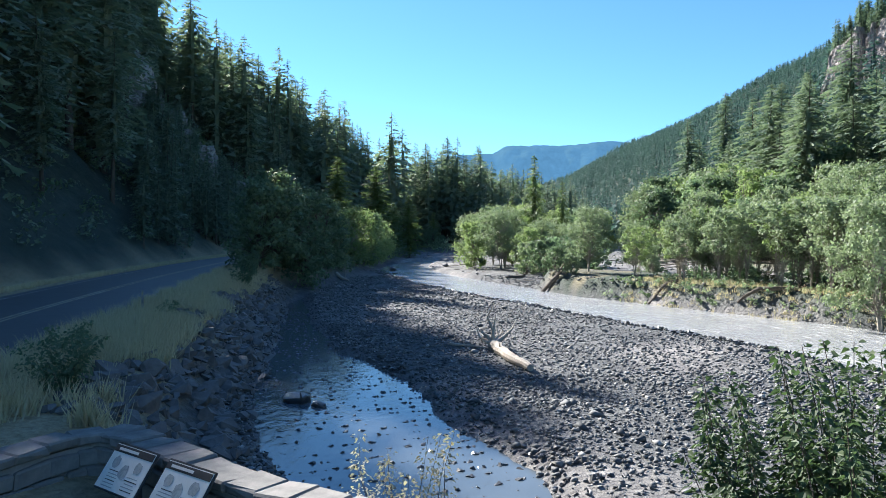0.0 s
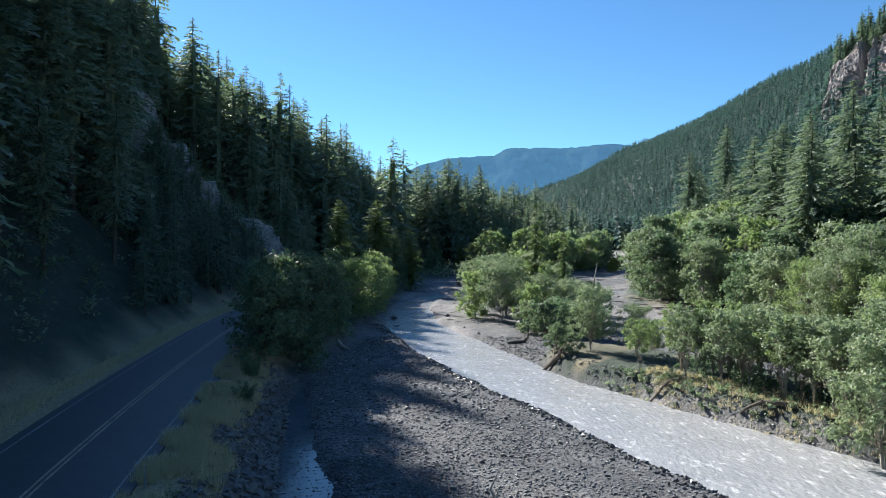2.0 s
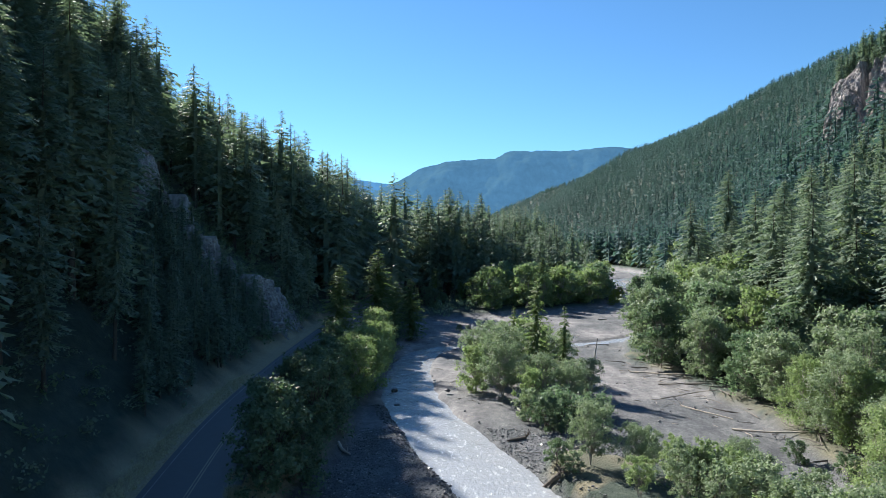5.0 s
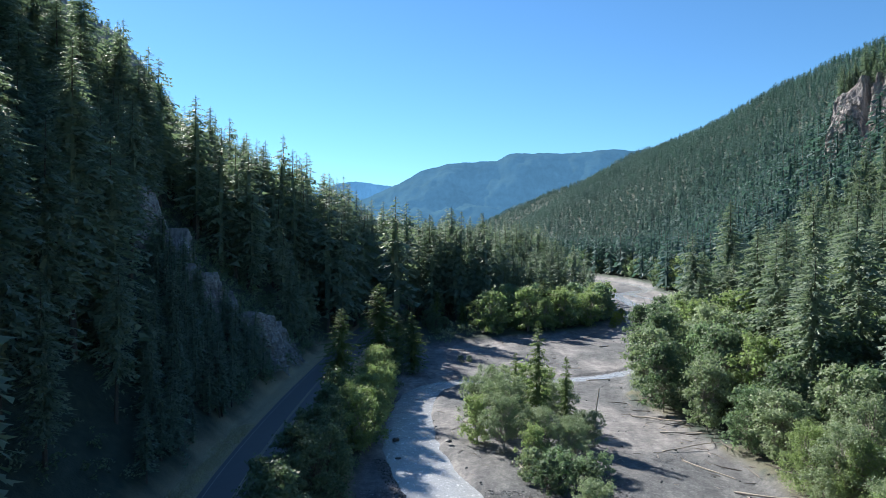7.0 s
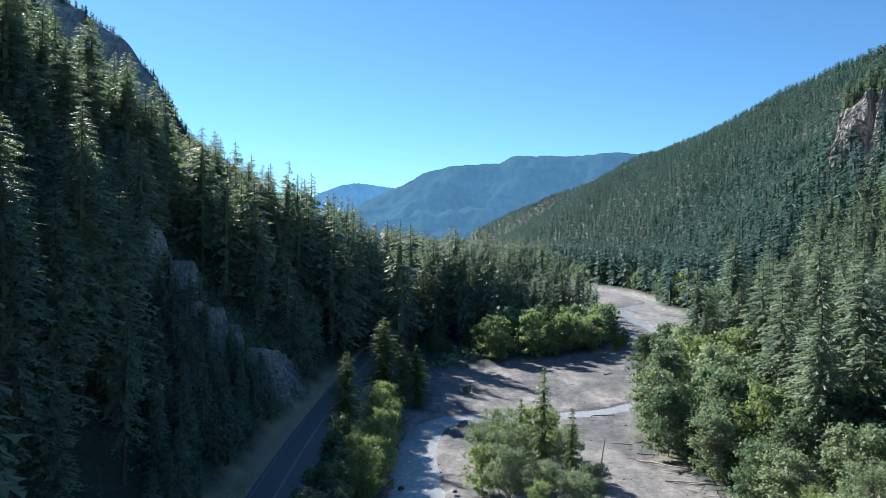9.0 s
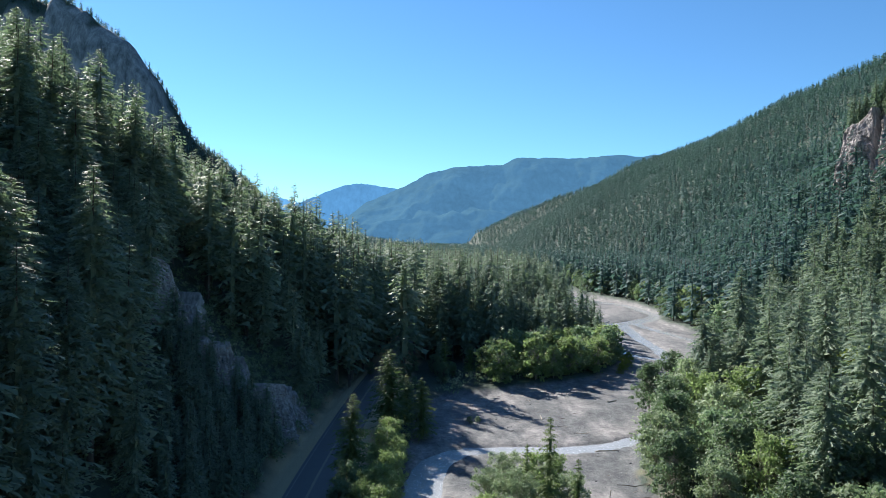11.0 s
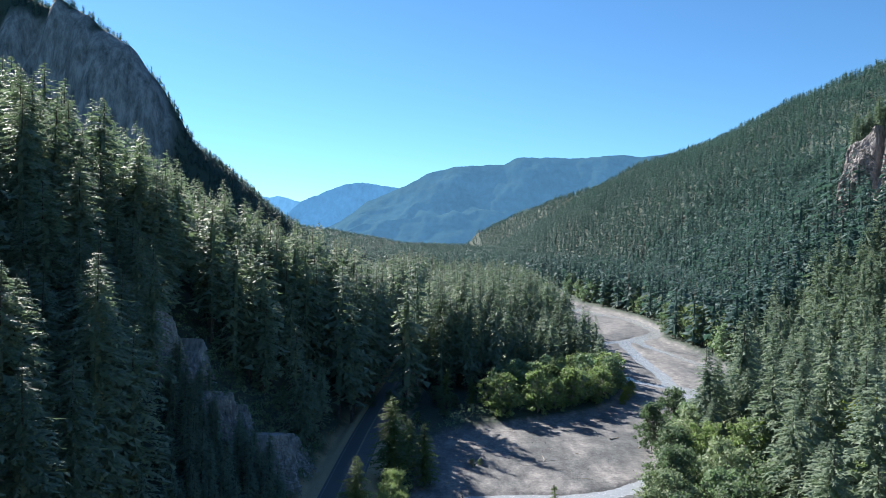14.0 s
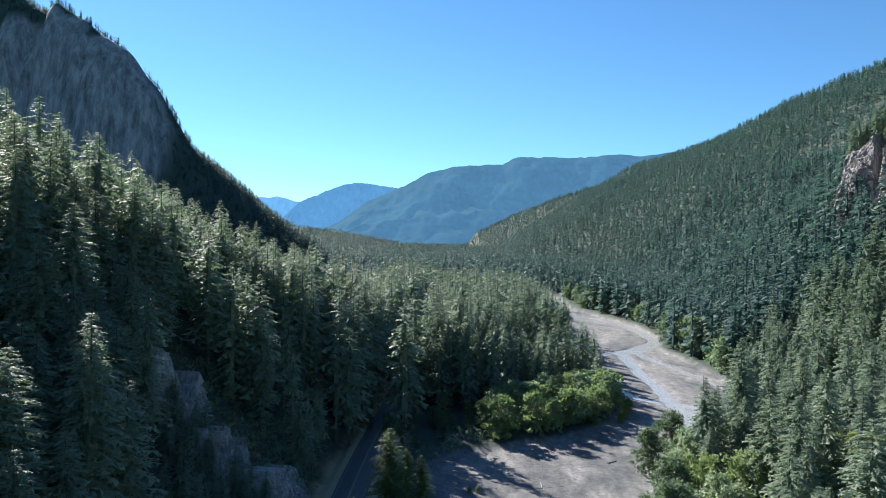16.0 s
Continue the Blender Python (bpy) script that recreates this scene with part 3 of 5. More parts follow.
# ---------------------------------------------------------------- plants
def conifer_crown(seed, h, r, whorls, per, segs, bare=0.12, droop=0.35, gap=0.0, shape=0.8):
    """Sprays of needles in whorls round a trunk of height h: vertices and triangles."""
    rng = np.random.RandomState(seed)
    u = bare + (1 - bare) * ((np.arange(whorls * per) // per + rng.rand(whorls * per)) / whorls) ** 0.80
    u = np.clip(u, 0, 0.985)
    keep = rng.rand(len(u)) > gap * (1 - u)
    u = u[keep]
    n = len(u)
    az = rng.rand(n) * 2 * np.pi
    body = (1 - np.exp(-(1 - u) / (0.26 * shape))) * np.clip((u - bare * 0.55) / 0.16, 0.5, 1)
    L = r * body * (0.55 + 0.62 * rng.rand(n)) + 0.32
    lift = 0.30 * (u - 0.35) + 0.10 * rng.randn(n)
    out = np.stack([np.cos(az), np.sin(az), np.zeros(n)], -1)
    roll = rng.uniform(-0.5, 0.5, n)[:, None]
    side = np.stack([-np.sin(az), np.cos(az), np.zeros(n)], -1) * np.cos(roll) + np.array([0, 0, 1.0]) * np.sin(roll)
    base = np.stack([np.zeros(n), np.zeros(n), u * h], -1)
    t = np.linspace(0.08, 1, segs + 1)
    nodes = []
    for k in t:
        nodes.append(base + out * (L * k)[:, None] + np.array([0, 0, 1.0]) * (L * (lift * k - droop * k * k))[:, None])
    V, F, m = [], [], 0
    for a in range(segs):
        p, q = nodes[a], nodes[a + 1]
        w = (L * {1: 0.42, 2: 0.30, 3: 0.24}.get(segs, 0.135) + 0.14) * (1 - t[a] * 0.5) * (0.6 + 0.8 * rng.rand(n))
        for s in (-1, 1):
            tip = q + side * (s * w)[:, None] - np.array([0, 0, 1.0]) * (w * (0.05 + 0.5 * rng.rand(n)))[:, None] + out * (0.12 * L * rng.randn(n))[:, None]
            V.append(np.stack([p, q, tip], 1) if s > 0 else np.stack([q, p, tip], 1))
            F.append(np.arange(n * 3).reshape(n, 3) + m)
            m += n * 3
    # dense inner foliage round the trunk
    lv, sd = (8, 7) if segs > 4 else (4, 4) if segs > 1 else (2, 3)
    zu, aa = np.meshgrid(np.linspace(bare + 0.05, 0.80, lv), np.arange(sd) / sd * 2 * np.pi, indexing="ij")
    rr = 0.17 * r * (1 - np.exp(-(1 - zu) / (0.30 * shape))) * (0.5 + 1.0 * rng.rand(lv, sd)) + 0.05
    core = np.stack([np.cos(aa) * rr, np.sin(aa) * rr, h * zu + 0.02 * h * rng.randn(lv, sd)], -1).reshape(-1, 3)
    ci, cj = np.meshgrid(np.arange(lv - 1), np.arange(sd), indexing="ij")
    ck = (cj + 1) % sd
    tri = np.concatenate([np.stack([ci * sd + cj, ci * sd + ck, (ci + 1) * sd + ck], -1).reshape(-1, 3), np.stack([ci * sd + cj, (ci + 1) * sd + ck, (ci + 1) * sd + cj], -1).reshape(-1, 3)])
    V.append(core[tri])
    F.append(np.arange(len(tri) * 3).reshape(-1, 3) + m)
    m += len(tri) * 3
    leader = np.array([[[0.05, 0, h * 0.9], [-0.04, 0.05, h * 0.9], [0, 0, h * 1.01]], [[0, -0.05, h * 0.9], [0.03, 0.04, h * 0.9], [0, 0, h * 1.01]]])
    V.append(leader)
    F.append(np.arange(6).reshape(2, 3) + m)
    return np.concatenate(V).reshape(-1, 3), np.concatenate(F)


def trunk_tube(h, r, seed, sides=6, levels=5, lean=0.01):
    rng = np.random.RandomState(seed)
    z = np.linspace(-0.5, h, levels)
    p = np.stack([np.cumsum(rng.randn(levels)) * lean * h / levels, np.cumsum(rng.randn(levels)) * lean * h / levels, z], -1)
    return tube(p, r * (1 - 0.93 * np.linspace(0, 1, levels) ** 0.9), sides)


CONIFERS = []      # (trunk mesh, crown mesh, height)
for k, (h, r, wh, per, segs, bare, droop, gap, shp) in enumerate([
        (34, 4.8, 44, 12, 6, 0.10, 0.30, 0.05, 0.85), (38, 4.7, 46, 12, 6, 0.14, 0.32, 0.12, 0.75), (30, 4.7, 42, 12, 6, 0.05, 0.28, 0.05, 0.9),
        (36, 4.1, 42, 10, 6, 0.24, 0.40, 0.25, 0.75), (26, 4.5, 36, 11, 6, 0.03, 0.28, 0.0, 1.05)]):
    cv, cf = conifer_crown(100 + k, h, r, wh, per, segs, bare, droop, gap, shp)
    CONIFERS.append((raw_mesh("trunk", *trunk_tube(h, h * 0.0115 + 0.08, k), [BARK], smooth=True), raw_mesh("crown", cv, cf, [NEEDLES]), h))
YOUNG = []
for k, (h, r, wh, per, segs) in enumerate([(17, 4.7, 36, 11, 7), (12, 2.8, 26, 10, 5)]):
    cv, cf = conifer_crown(130 + k, h, r, wh, per, segs, 0.03, 0.18, 0.0, 1.45)
    YOUNG.append((raw_mesh("trunk", *trunk_tube(h, 0.22, 40 + k), [BARK], smooth=True), raw_mesh("crown", cv, cf, [NEEDLES_LIGHT]), h))
SNAGS = []
for k, h in enumerate([24, 18]):
    cv, cf = conifer_crown(150 + k, h, 1.5, 20, 5, 3, 0.25, 0.5, 0.3, 0.6)
    SNAGS.append((raw_mesh("trunk", *trunk_tube(h, 0.28, 50 + k, lean=0.03), [DEADWOOD], smooth=True), raw_mesh("crown", cv, cf, [DEADWOOD]), h))

rng = random.Random(5)


def ground_z(x, y):
    return float(land(np.array([x]), np.array([y]))[0][0])


def plant(kind_list, x, y, h, name, label, category, group, width=1.0, z=None, lean=0.0):
    """One tree: a trunk and a crown under an Empty at its base."""
    trunk, crown, h0 = kind_list
    s = h / h0
    m = pose(x, y, ground_z(x, y) if z is None else z, rng.uniform(-lean, lean), rng.uniform(-lean, lean), rng.uniform(0, 360)) @ Matrix.Diagonal((s * width, s * width, s, 1))
    t = top(name, m, label, category, group)
    part("trunk", trunk, None, t)
    part("crown", crown, None, t)
    return t


def scatter(n, seed, x0, x1, y0, y1, gapm):
    """Jittered grid of places."""
    r = np.random.RandomState(seed)
    gx_, gy_ = np.meshgrid(np.arange(x0, x1, gapm), np.arange(y0, y1, gapm))
    p = np.stack([gx_.ravel(), gy_.ravel()], -1) + (r.rand(gx_.size, 2) - 0.5) * gapm * 1.15
    return p


def stuff_forest(name, label, places, heights, kinds, mats, seed, z=None):
    """Many far trees joined into one mesh."""
    r = np.random.RandomState(seed)
    z = land(places[:, 0], places[:, 1])[0] if z is None else z
    V, F, I, m = [], [], [], 0
    pick = r.randint(0, len(kinds), len(places))
    for k, (v, f, mi, h0) in enumerate(kinds):
        sel = np.where(pick == k)[0]
        if not len(sel):
            continue
        a, s = r.rand(len(sel)) * 2 * np.pi, heights[sel] / h0
        w = s * (0.85 + 0.3 * r.rand(len(sel)))
        ca, sa = np.cos(a)[:, None], np.sin(a)[:, None]
        px = (v[None, :, 0] * ca - v[None, :, 1] * sa) * w[:, None] + places[sel, 0:1]
        py = (v[None, :, 0] * sa + v[None, :, 1] * ca) * w[:, None] + places[sel, 1:2]
        pz = v[None, :, 2] * s[:, None] + z[sel, None] - 0.3
        V.append(np.stack([px, py, pz], -1).reshape(-1, 3))
        F.append((f[None] + (np.arange(len(sel)) * len(v))[:, None, None]).reshape(-1, 3) + m)
        I.append(np.tile(mi, len(sel)))
        m += len(sel) * len(v)
    ob = new(name, raw_mesh(name, np.concatenate(V), np.concatenate(F), mats, np.concatenate(I)))
    return tagged(ob, label, "forest", kind="stuff")


def merged_conifer(seed, h, r, wh, per, segs, bare, droop, gap, shp, trunk_sides=4):
    cv, cf = conifer_crown(seed, h, r, wh, per, segs, bare, droop, gap, shp)
    tv, tq = trunk_tube(h, h * 0.012 + 0.05, seed, trunk_sides, 3)
    tf = np.vstack([tq[:, [0, 1, 2]], tq[:, [0, 2, 3]]])
    return np.vstack([cv, tv]), np.vstack([cf, tf + len(cv)]), np.r_[np.zeros(len(cf), int), np.ones(len(tf), int)], h


MID = [merged_conifer(200 + k, 34, r, 20, 8, 3, b, 0.30, g, s) for k, (r, b, g, s) in enumerate([(4.9, 0.10, 0.05, 0.95), (4.6, 0.14, 0.08, 0.85), (5.0, 0.05, 0.0, 1.1), (4.3, 0.16, 0.10, 0.8)])]
FAR = [merged_conifer(220 + k, 34, r, 10, 5, 1, 0.06, 0.40, 0.0, s, 3) for k, (r, s) in enumerate([(5.7, 1.1), (5.3, 0.95), (6.1, 1.25)])]
VERY_FAR = []
for k, (r, s) in enumerate([(8.6, 1.2), (7.9, 1.05), (9.2, 1.35)]):
    cv, cf = conifer_crown(240 + k, 34, r * 0.92, 7, 4, 1, 0.04, 0.42, 0.0, s)
    VERY_FAR.append((cv, cf, np.zeros(len(cf), int), 34))



def clear_of(p, river=3.0, roadside=7.0):
    x, y = p[:, 0], p[:, 1]
    ok = inside(x, y, BED) < -river
    ok &= polyline_info(x, y, ROAD)[0] > roadside
    return ok


def open_slopes(p):
    """Away from the bare outcrops of the left slope and the right scarp."""
    x, y = p[:, 0], p[:, 1]
    side = x / np.maximum(y, 1) + 0.012 * value_noise(x, y, 12, 77)
    left = ~((side > -0.425) & (side < -0.195) & (y > 66) & (y < 160))
    return left & (crags(x, y) < 0.35)


NEAR_LABELS = ["tall dark green fir with drooping boughs on the slope", "tall narrow hemlock with a bare lower trunk", "dense dark fir with boughs down to the ground"]
# left slope beside the road
p = scatter(0, 11, -230, -25, 6, 430, 7.6)
s_in = foot(p[:, 1], LEFT_FOOT) - p[:, 0]
p = p[(s_in > 3.0) & clear_of(p) & open_slopes(p) & (p[:, 0] > -0.75 * p[:, 1] - 40)]
near = (np.hypot(p[:, 0] + 45, (p[:, 1] - 110) * 0.8) < 46) & (p[:, 1] > 40)
# trees nearer than y 46 stand out of view, heightened to cast shade
hs = np.random.RandomState(12).uniform(23, 36, len(p)) * np.interp(foot(p[:, 1], LEFT_FOOT) - p[:, 0], [3, 14], np.array([0.8, 1])) * np.where((p[:, 1] > 60) & (foot(p[:, 1], LEFT_FOOT) - p[:, 0] < 9), 0.7, 1) * np.where(p[:, 1] < 46, 1.5, 1.0)
near &= np.cumsum(near) <= 150
# unseen close-set tall conifers added left of the view to shade the lookout
thick = scatter(0, 14, -56, -27, 20, 60, 4.6)
thick = thick[(foot(thick[:, 1], LEFT_FOOT) - thick[:, 0] > 2.0) & (thick[:, 0] < -0.66 * thick[:, 1] - 2.5)]
p, near, hs = np.vstack([p, thick]), np.r_[near, np.zeros(len(thick), bool)], np.r_[hs, np.random.RandomState(15).uniform(30, 37, len(thick))]
pz = land(p[:, 0], p[:, 1])[0]
for (x, y), h, z in zip(p[near], hs[near], pz[near]):
    k = rng.randrange(5)
    plant(CONIFERS[k], x, y, h, "conifer", NEAR_LABELS[k % 3], "conifer", "conifers on the slope", z=z, lean=1.5)
stuff_forest("slope_forest", "dark conifer forest on the steep slope in shade, with unseen shading trees added", p[~near], hs[~near], MID, [NEEDLES, BARK], 13)

# right flat and its wood edge
p = scatter(0, 21, 40, 230, 60, 330, 7.6)
p = p[clear_of(p, 9.0) & open_slopes(p) & (p[:, 0] > np.where(p[:, 1] < 120, 50, 52))]
hs = np.random.RandomState(22).uniform(20, 38, len(p)) * np.interp(-inside(p[:, 0], p[:, 1], BED), [8, 22], [0.6, 1.0])
near = np.hypot(p[:, 0] - 65, (p[:, 1] - 150) * 0.8) < 66
near &= np.cumsum(near) <= 150
pz = land(p[:, 0], p[:, 1])[0]
for (x, y), h, z in zip(p[near], hs[near], pz[near]):
    k = rng.randrange(5)
    plant(CONIFERS[k], x, y, h, "conifer", NEAR_LABELS[k % 3].replace("on the slope", "on the flat"), "conifer", "conifers on the flat", z=z, lean=1.5)
stuff_forest("flat_forest", "sunlit green conifer forest on the valley flat", p[~near], hs[~near], MID, [NEEDLES, BARK], 23)

# left wood beyond the bend, up to the bank of the gravel flat
p = scatter(0, 31, -160, 100, 205, 620, 7.0)
front = p[:, 1] - 248 - 1.2 * np.clip(p[:, 0] - 15, 0, None)
p = p[clear_of(p, 6.0, 6.0) & (foot(p[:, 1], LEFT_FOOT) - p[:, 0] < 40) & (p[:, 0] < 80) & ((p[:, 0] < -14) | (front > 0))]
front = p[:, 1] - 248 - 1.2 * np.clip(p[:, 0] - 15, 0, None)
hs = np.random.RandomState(32).uniform(30, 42, len(p)) * np.where(front < 45, np.interp(p[:, 0], [14, 28], [1.0, 0.66]), np.interp(p[:, 0], [40, 75], [0.95, 0.7]))
hs *= np.interp(p[:, 0], [-80, -55, -45, -20, -10], [0.80, 1.0, 1.12, 1.12, 1.0])
far = p[:, 1] > 390
stuff_forest("bank_forest", "tall dark conifers of the wood behind the gravel flat", p[~far], hs[~far], MID, [NEEDLES, BARK], 33)
stuff_forest("bank_forest", "tall conifers of the wood along the upper gravel", p[far], hs[far], FAR, [NEEDLES, BARK], 34)

for x, y, h, side_ in ((-44.8, 84, 37.5, "slope"), (57, 163, 31, "flat"), (69, 172, 39, "flat"), (61, 168, 27, "flat"), (1.5, 266, 41, "flat"), (-6, 258, 38, "flat"), (14, 282, 40, "flat"), (-48.5, 206, 24, "slope")):
    plant(CONIFERS[rng.randrange(2)], x, y, h, "conifer", NEAR_LABELS[1] if side_ == "slope" else "tall dark fir rising above the wood edge", "conifer", "conifers on the " + side_)

# right slope, middle distance
p = scatter(0, 41, 120, 420, 330, 620, 7.4)
p = p[clear_of(p, 4.0) & open_slopes(p) & (p[:, 1] > p[:, 0] * 0.9)]
stuff_forest("hillside_forest", "conifer forest climbing the sunlit hillside", p, np.random.RandomState(42).uniform(24, 38, len(p)), FAR, [NEEDLES_HAZED, BARK], 43)
# valley and slopes, far
p = scatter(0, 51, -800, 560, 430, 1250, 11.5)
p = p[clear_of(p, 4.0) & (np.abs(p[:, 0]) < p[:, 1] * 0.72) & ~((p[:, 1] < 620) & (p[:, 0] > -110)) & ~((p[:, 1] < 620) & (p[:, 0] > 100))]
p = np.vstack([p, scatter(0, 55, -640, -200, 830, 1080, 8.0)])
p = p[(crags(p[:, 0], p[:, 1]) < 0.3) & (p[:, 0] > -0.72 * p[:, 1])]
small = np.interp(land(p[:, 0], p[:, 1])[0] * (p[:, 0] < 0), [20, 90], [1.0, 0.45])
stuff_forest("valley_forest", "distant conifer forest across the valley floor", p, (20 + 18 * np.random.RandomState(52).rand(len(p)) ** 1.6) * small, FAR[:1] + VERY_FAR, [NEEDLES_HAZED, BARK], 53)
p = np.vstack([scatter(0, 61, 150, 1900, 1250, 2450, 10.3), scatter(0, 66, 150, 1900, 2450, 3900, 14), scatter(0, 64, 560, 1100, 800, 1250, 15), scatter(0, 65, -900, 150, 1250, 3900, 24)])
p = p[(np.abs(p[:, 0] - 0.04 * p[:, 1]) < p[:, 1] * 0.66)]
s_in = p[:, 0] - foot(p[:, 1], RIGHT_FOOT)
p = p[s_in * 0.67 < 1.1 * np.interp(p[:, 1], [0, 3200, 3500, 3800, 4300], [475, 320, 235, 90, 60]) + 40]
p = p[crags(p[:, 0], p[:, 1]) < 0.4]
stuff_forest("mountain_forest", "far conifer forest over the mountain side", p, np.random.RandomState(62).uniform(17, 27, len(p)), VERY_FAR, [NEEDLES_HAZED, BARK], 63)



# ---------------------------------------------------------------- broadleaved trees and shrubs
def leaf_cloud(rng_, centres, radii, n, size, up=0.5, tri=False):
    """n leaves round the cluster centres, rhombic or three-cornered: vertices and faces."""
    pick = rng_.randint(0, len(centres), n)
    d = rng_.randn(n, 3)
    d /= np.linalg.norm(d, axis=1)[:, None]
    rr = radii[pick] * rng_.rand(n) ** 0.5 * np.where(rng_.rand(n) < 0.22, 1.9, 1.0)
    c = centres[pick] + d * rr[:, None] * np.array([1, 1, 0.85])
    nrm = d * 0.6 + rng_.randn(n, 3) * 0.6 + np.array([0, 0, up])
    nrm /= np.linalg.norm(nrm, axis=1)[:, None]
    a = np.cross(nrm, rng_.randn(n, 3))
    a /= np.linalg.norm(a, axis=1)[:, None] + 1e-9
    b = np.cross(nrm, a)
    s = size * (0.6 + 0.8 * rng_.rand(n))[:, None]
    if tri:
        v = np.stack([c - a * s, c + a * s * 0.7 - b * s * 0.7, c + a * s * 0.7 + b * s * 0.7], 1).reshape(-1, 3)
        return v, np.arange(n * 3).reshape(n, 3)
    v = np.stack([c - a * s, c - b * s * 0.55 + a * s * 0.15, c + a * s, c + b * s * 0.55 + a * s * 0.15], 1).reshape(-1, 3)
    return v, np.arange(n * 4).reshape(n, 4)


def broadleaf(seed, h, r, stems, clusters, leaves, size, leaf_mat, bark, low=0.3, thick=0.03, tri=True):
    """Stems, limbs to leaf clusters, and a lobed crown: (stem mesh, crown mesh, height)."""
    g = np.random.RandomState(seed)
    tubes, tops = [], []
    for k in range(stems):
        a = 2 * np.pi * (k + g.rand()) / stems
        reach = r * (0.12 + 0.45 * g.rand()) if stems > 1 else r * 0.1
        t = np.linspace(0, 1, 5)
        p = np.stack([np.cos(a) * reach * t ** 1.3 + 0.04 * r * g.randn(5) * t, np.sin(a) * reach * t ** 1.3 + 0.04 * r * g.randn(5) * t, -0.2 + (h * (0.72 + 0.2 * g.rand()) + 0.2) * t], -1)
        tubes.append(tube(p, h * thick * (0.7 if stems > 1 else 1.0) * (1 - 0.85 * t), 5))
        tops.append(p)
    cen, rad = [], []
    for k in range(int(clusters * 1.5)):
        u = g.rand() ** 0.9
        zz = h * (low + (0.97 - low) * u)
        env = np.sqrt(np.clip(1 - ((zz / h - (low + 0.28)) / (0.72 - low * 0.35)) ** 2, 0.08, 1))
        a, q = g.rand() * 2 * np.pi, r * env * (0.35 + 0.62 * np.sqrt(g.rand())) * (0.8 + 0.35 * np.sin(3 * g.rand() * 6))
        c = np.array([np.cos(a) * q, np.sin(a) * q, zz])
        cen.append(c)
        rad.append(r * (0.12 + 0.12 * g.rand()))
        st = tops[g.randint(stems)]
        b = st[min(4, max(1, int(4 * min(0.95, zz / h) * 0.8)))]
        tubes.append(tube([b, (b + c) / 2 + np.array([0, 0, 0.03 * h]), c], np.array([0.3, 0.2, 0.05]) * h * thick, 3))
    v, f = leaf_cloud(g, np.array(cen), np.array(rad), leaves, size, tri=tri)
    return raw_mesh("trunk", *join(tubes), [bark], smooth=True), raw_mesh("crown", v, f, [leaf_mat]), h


ALDERS = [broadleaf(300 + k, 5.0, 1.35, 6, 44, 3200, 0.08, LEAVES_BRIGHT if k == 1 else LEAVES_WILLOW, BARK_PALE, 0.40, 0.006, False) for k in range(3)]
WILLOWS = [broadleaf(310 + k, 7.0, 2.7, 4, 70, 10000, 0.09, LEAVES_WILLOW, BARK_PALE, 0.22, 0.013) for k in range(2)]
BIG = [broadleaf(320 + k, 13.0, 4.6, 2 + k % 2, 100, 15000, 0.135, m_, BARK_PALE, 0.10, 0.014) for k, m_ in enumerate((LEAVES_BRIGHT, LEAVES_ALDER, LEAVES_WILLOW, LEAVES_DARK))]
BIG_FAR = [broadleaf(325 + k, 13.0, 4.6, 2 + k % 2, 90, 7000, 0.235, m_, BARK_PALE, 0.10, 0.014) for k, m_ in enumerate((LEAVES_ALDER, LEAVES_BRIGHT, LEAVES_WILLOW, LEAVES_DARK))]
BUSHES = [broadleaf(330 + k, 3.0, 1.7, 5, 34, 2600, 0.11, m_, BARK, 0.06, 0.012) for k, m_ in enumerate((LEAVES_WILLOW, LEAVES_ALDER, LEAVES_DARK))]
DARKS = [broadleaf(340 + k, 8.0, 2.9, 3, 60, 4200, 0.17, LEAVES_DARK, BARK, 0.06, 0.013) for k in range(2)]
YELLOWS = [broadleaf(350, 14.0, 4.8, 2, 90, 9000, 0.22, LEAVES_YELLOW, BARK_PALE, 0.16, 0.014)]
FAR_ALDERS = [broadleaf(365 + k, 8.0, 3.3, 3, 48, 2200, 0.25, m_, BARK_PALE, 0.05, 0.013) for k, m_ in enumerate((LEAVES_BRIGHT, LEAVES_ALDER, LEAVES_BRIGHT))]
LIGHTS = [broadleaf(355 + k, 8.0, 3.0, 3, 66, 5200, 0.165, m_, BARK_PALE, 0.05, 0.013) for k, m_ in enumerate((LEAVES_BRIGHT, LEAVES_YELLOW))]


def plant_many(kinds, spots, name, label, category, group, lean=3.0):
    """spots: rows of x, y, height."""
    a = np.asarray(spots, float)
    zs = land(a[:, 0], a[:, 1])[0]
    for (x, y, h), z in zip(a, zs):
        plant(kinds[rng.randrange(len(kinds))], x, y, h, name, label, category, group, rng.uniform(0.9, 1.12), z - 0.05, lean)


def along(line, n, off0, off1, h0, h1, seed):
    """Random places beside a line, off metres to its right."""
    g, p = np.random.RandomState(seed), spline([(*q, 0) for q in line], 0.5)
    d = np.gradient(p[:, :2], axis=0)
    d /= np.linalg.norm(d, axis=1)[:, None]
    k = ((np.arange(n) + g.rand(n)) / n * (len(p) - 1)).astype(int)
    o = g.uniform(off0, off1, n)
    return np.stack([p[k, 0] + d[k, 1] * o, p[k, 1] - d[k, 0] * o, g.uniform(h0, h1, n)], -1)


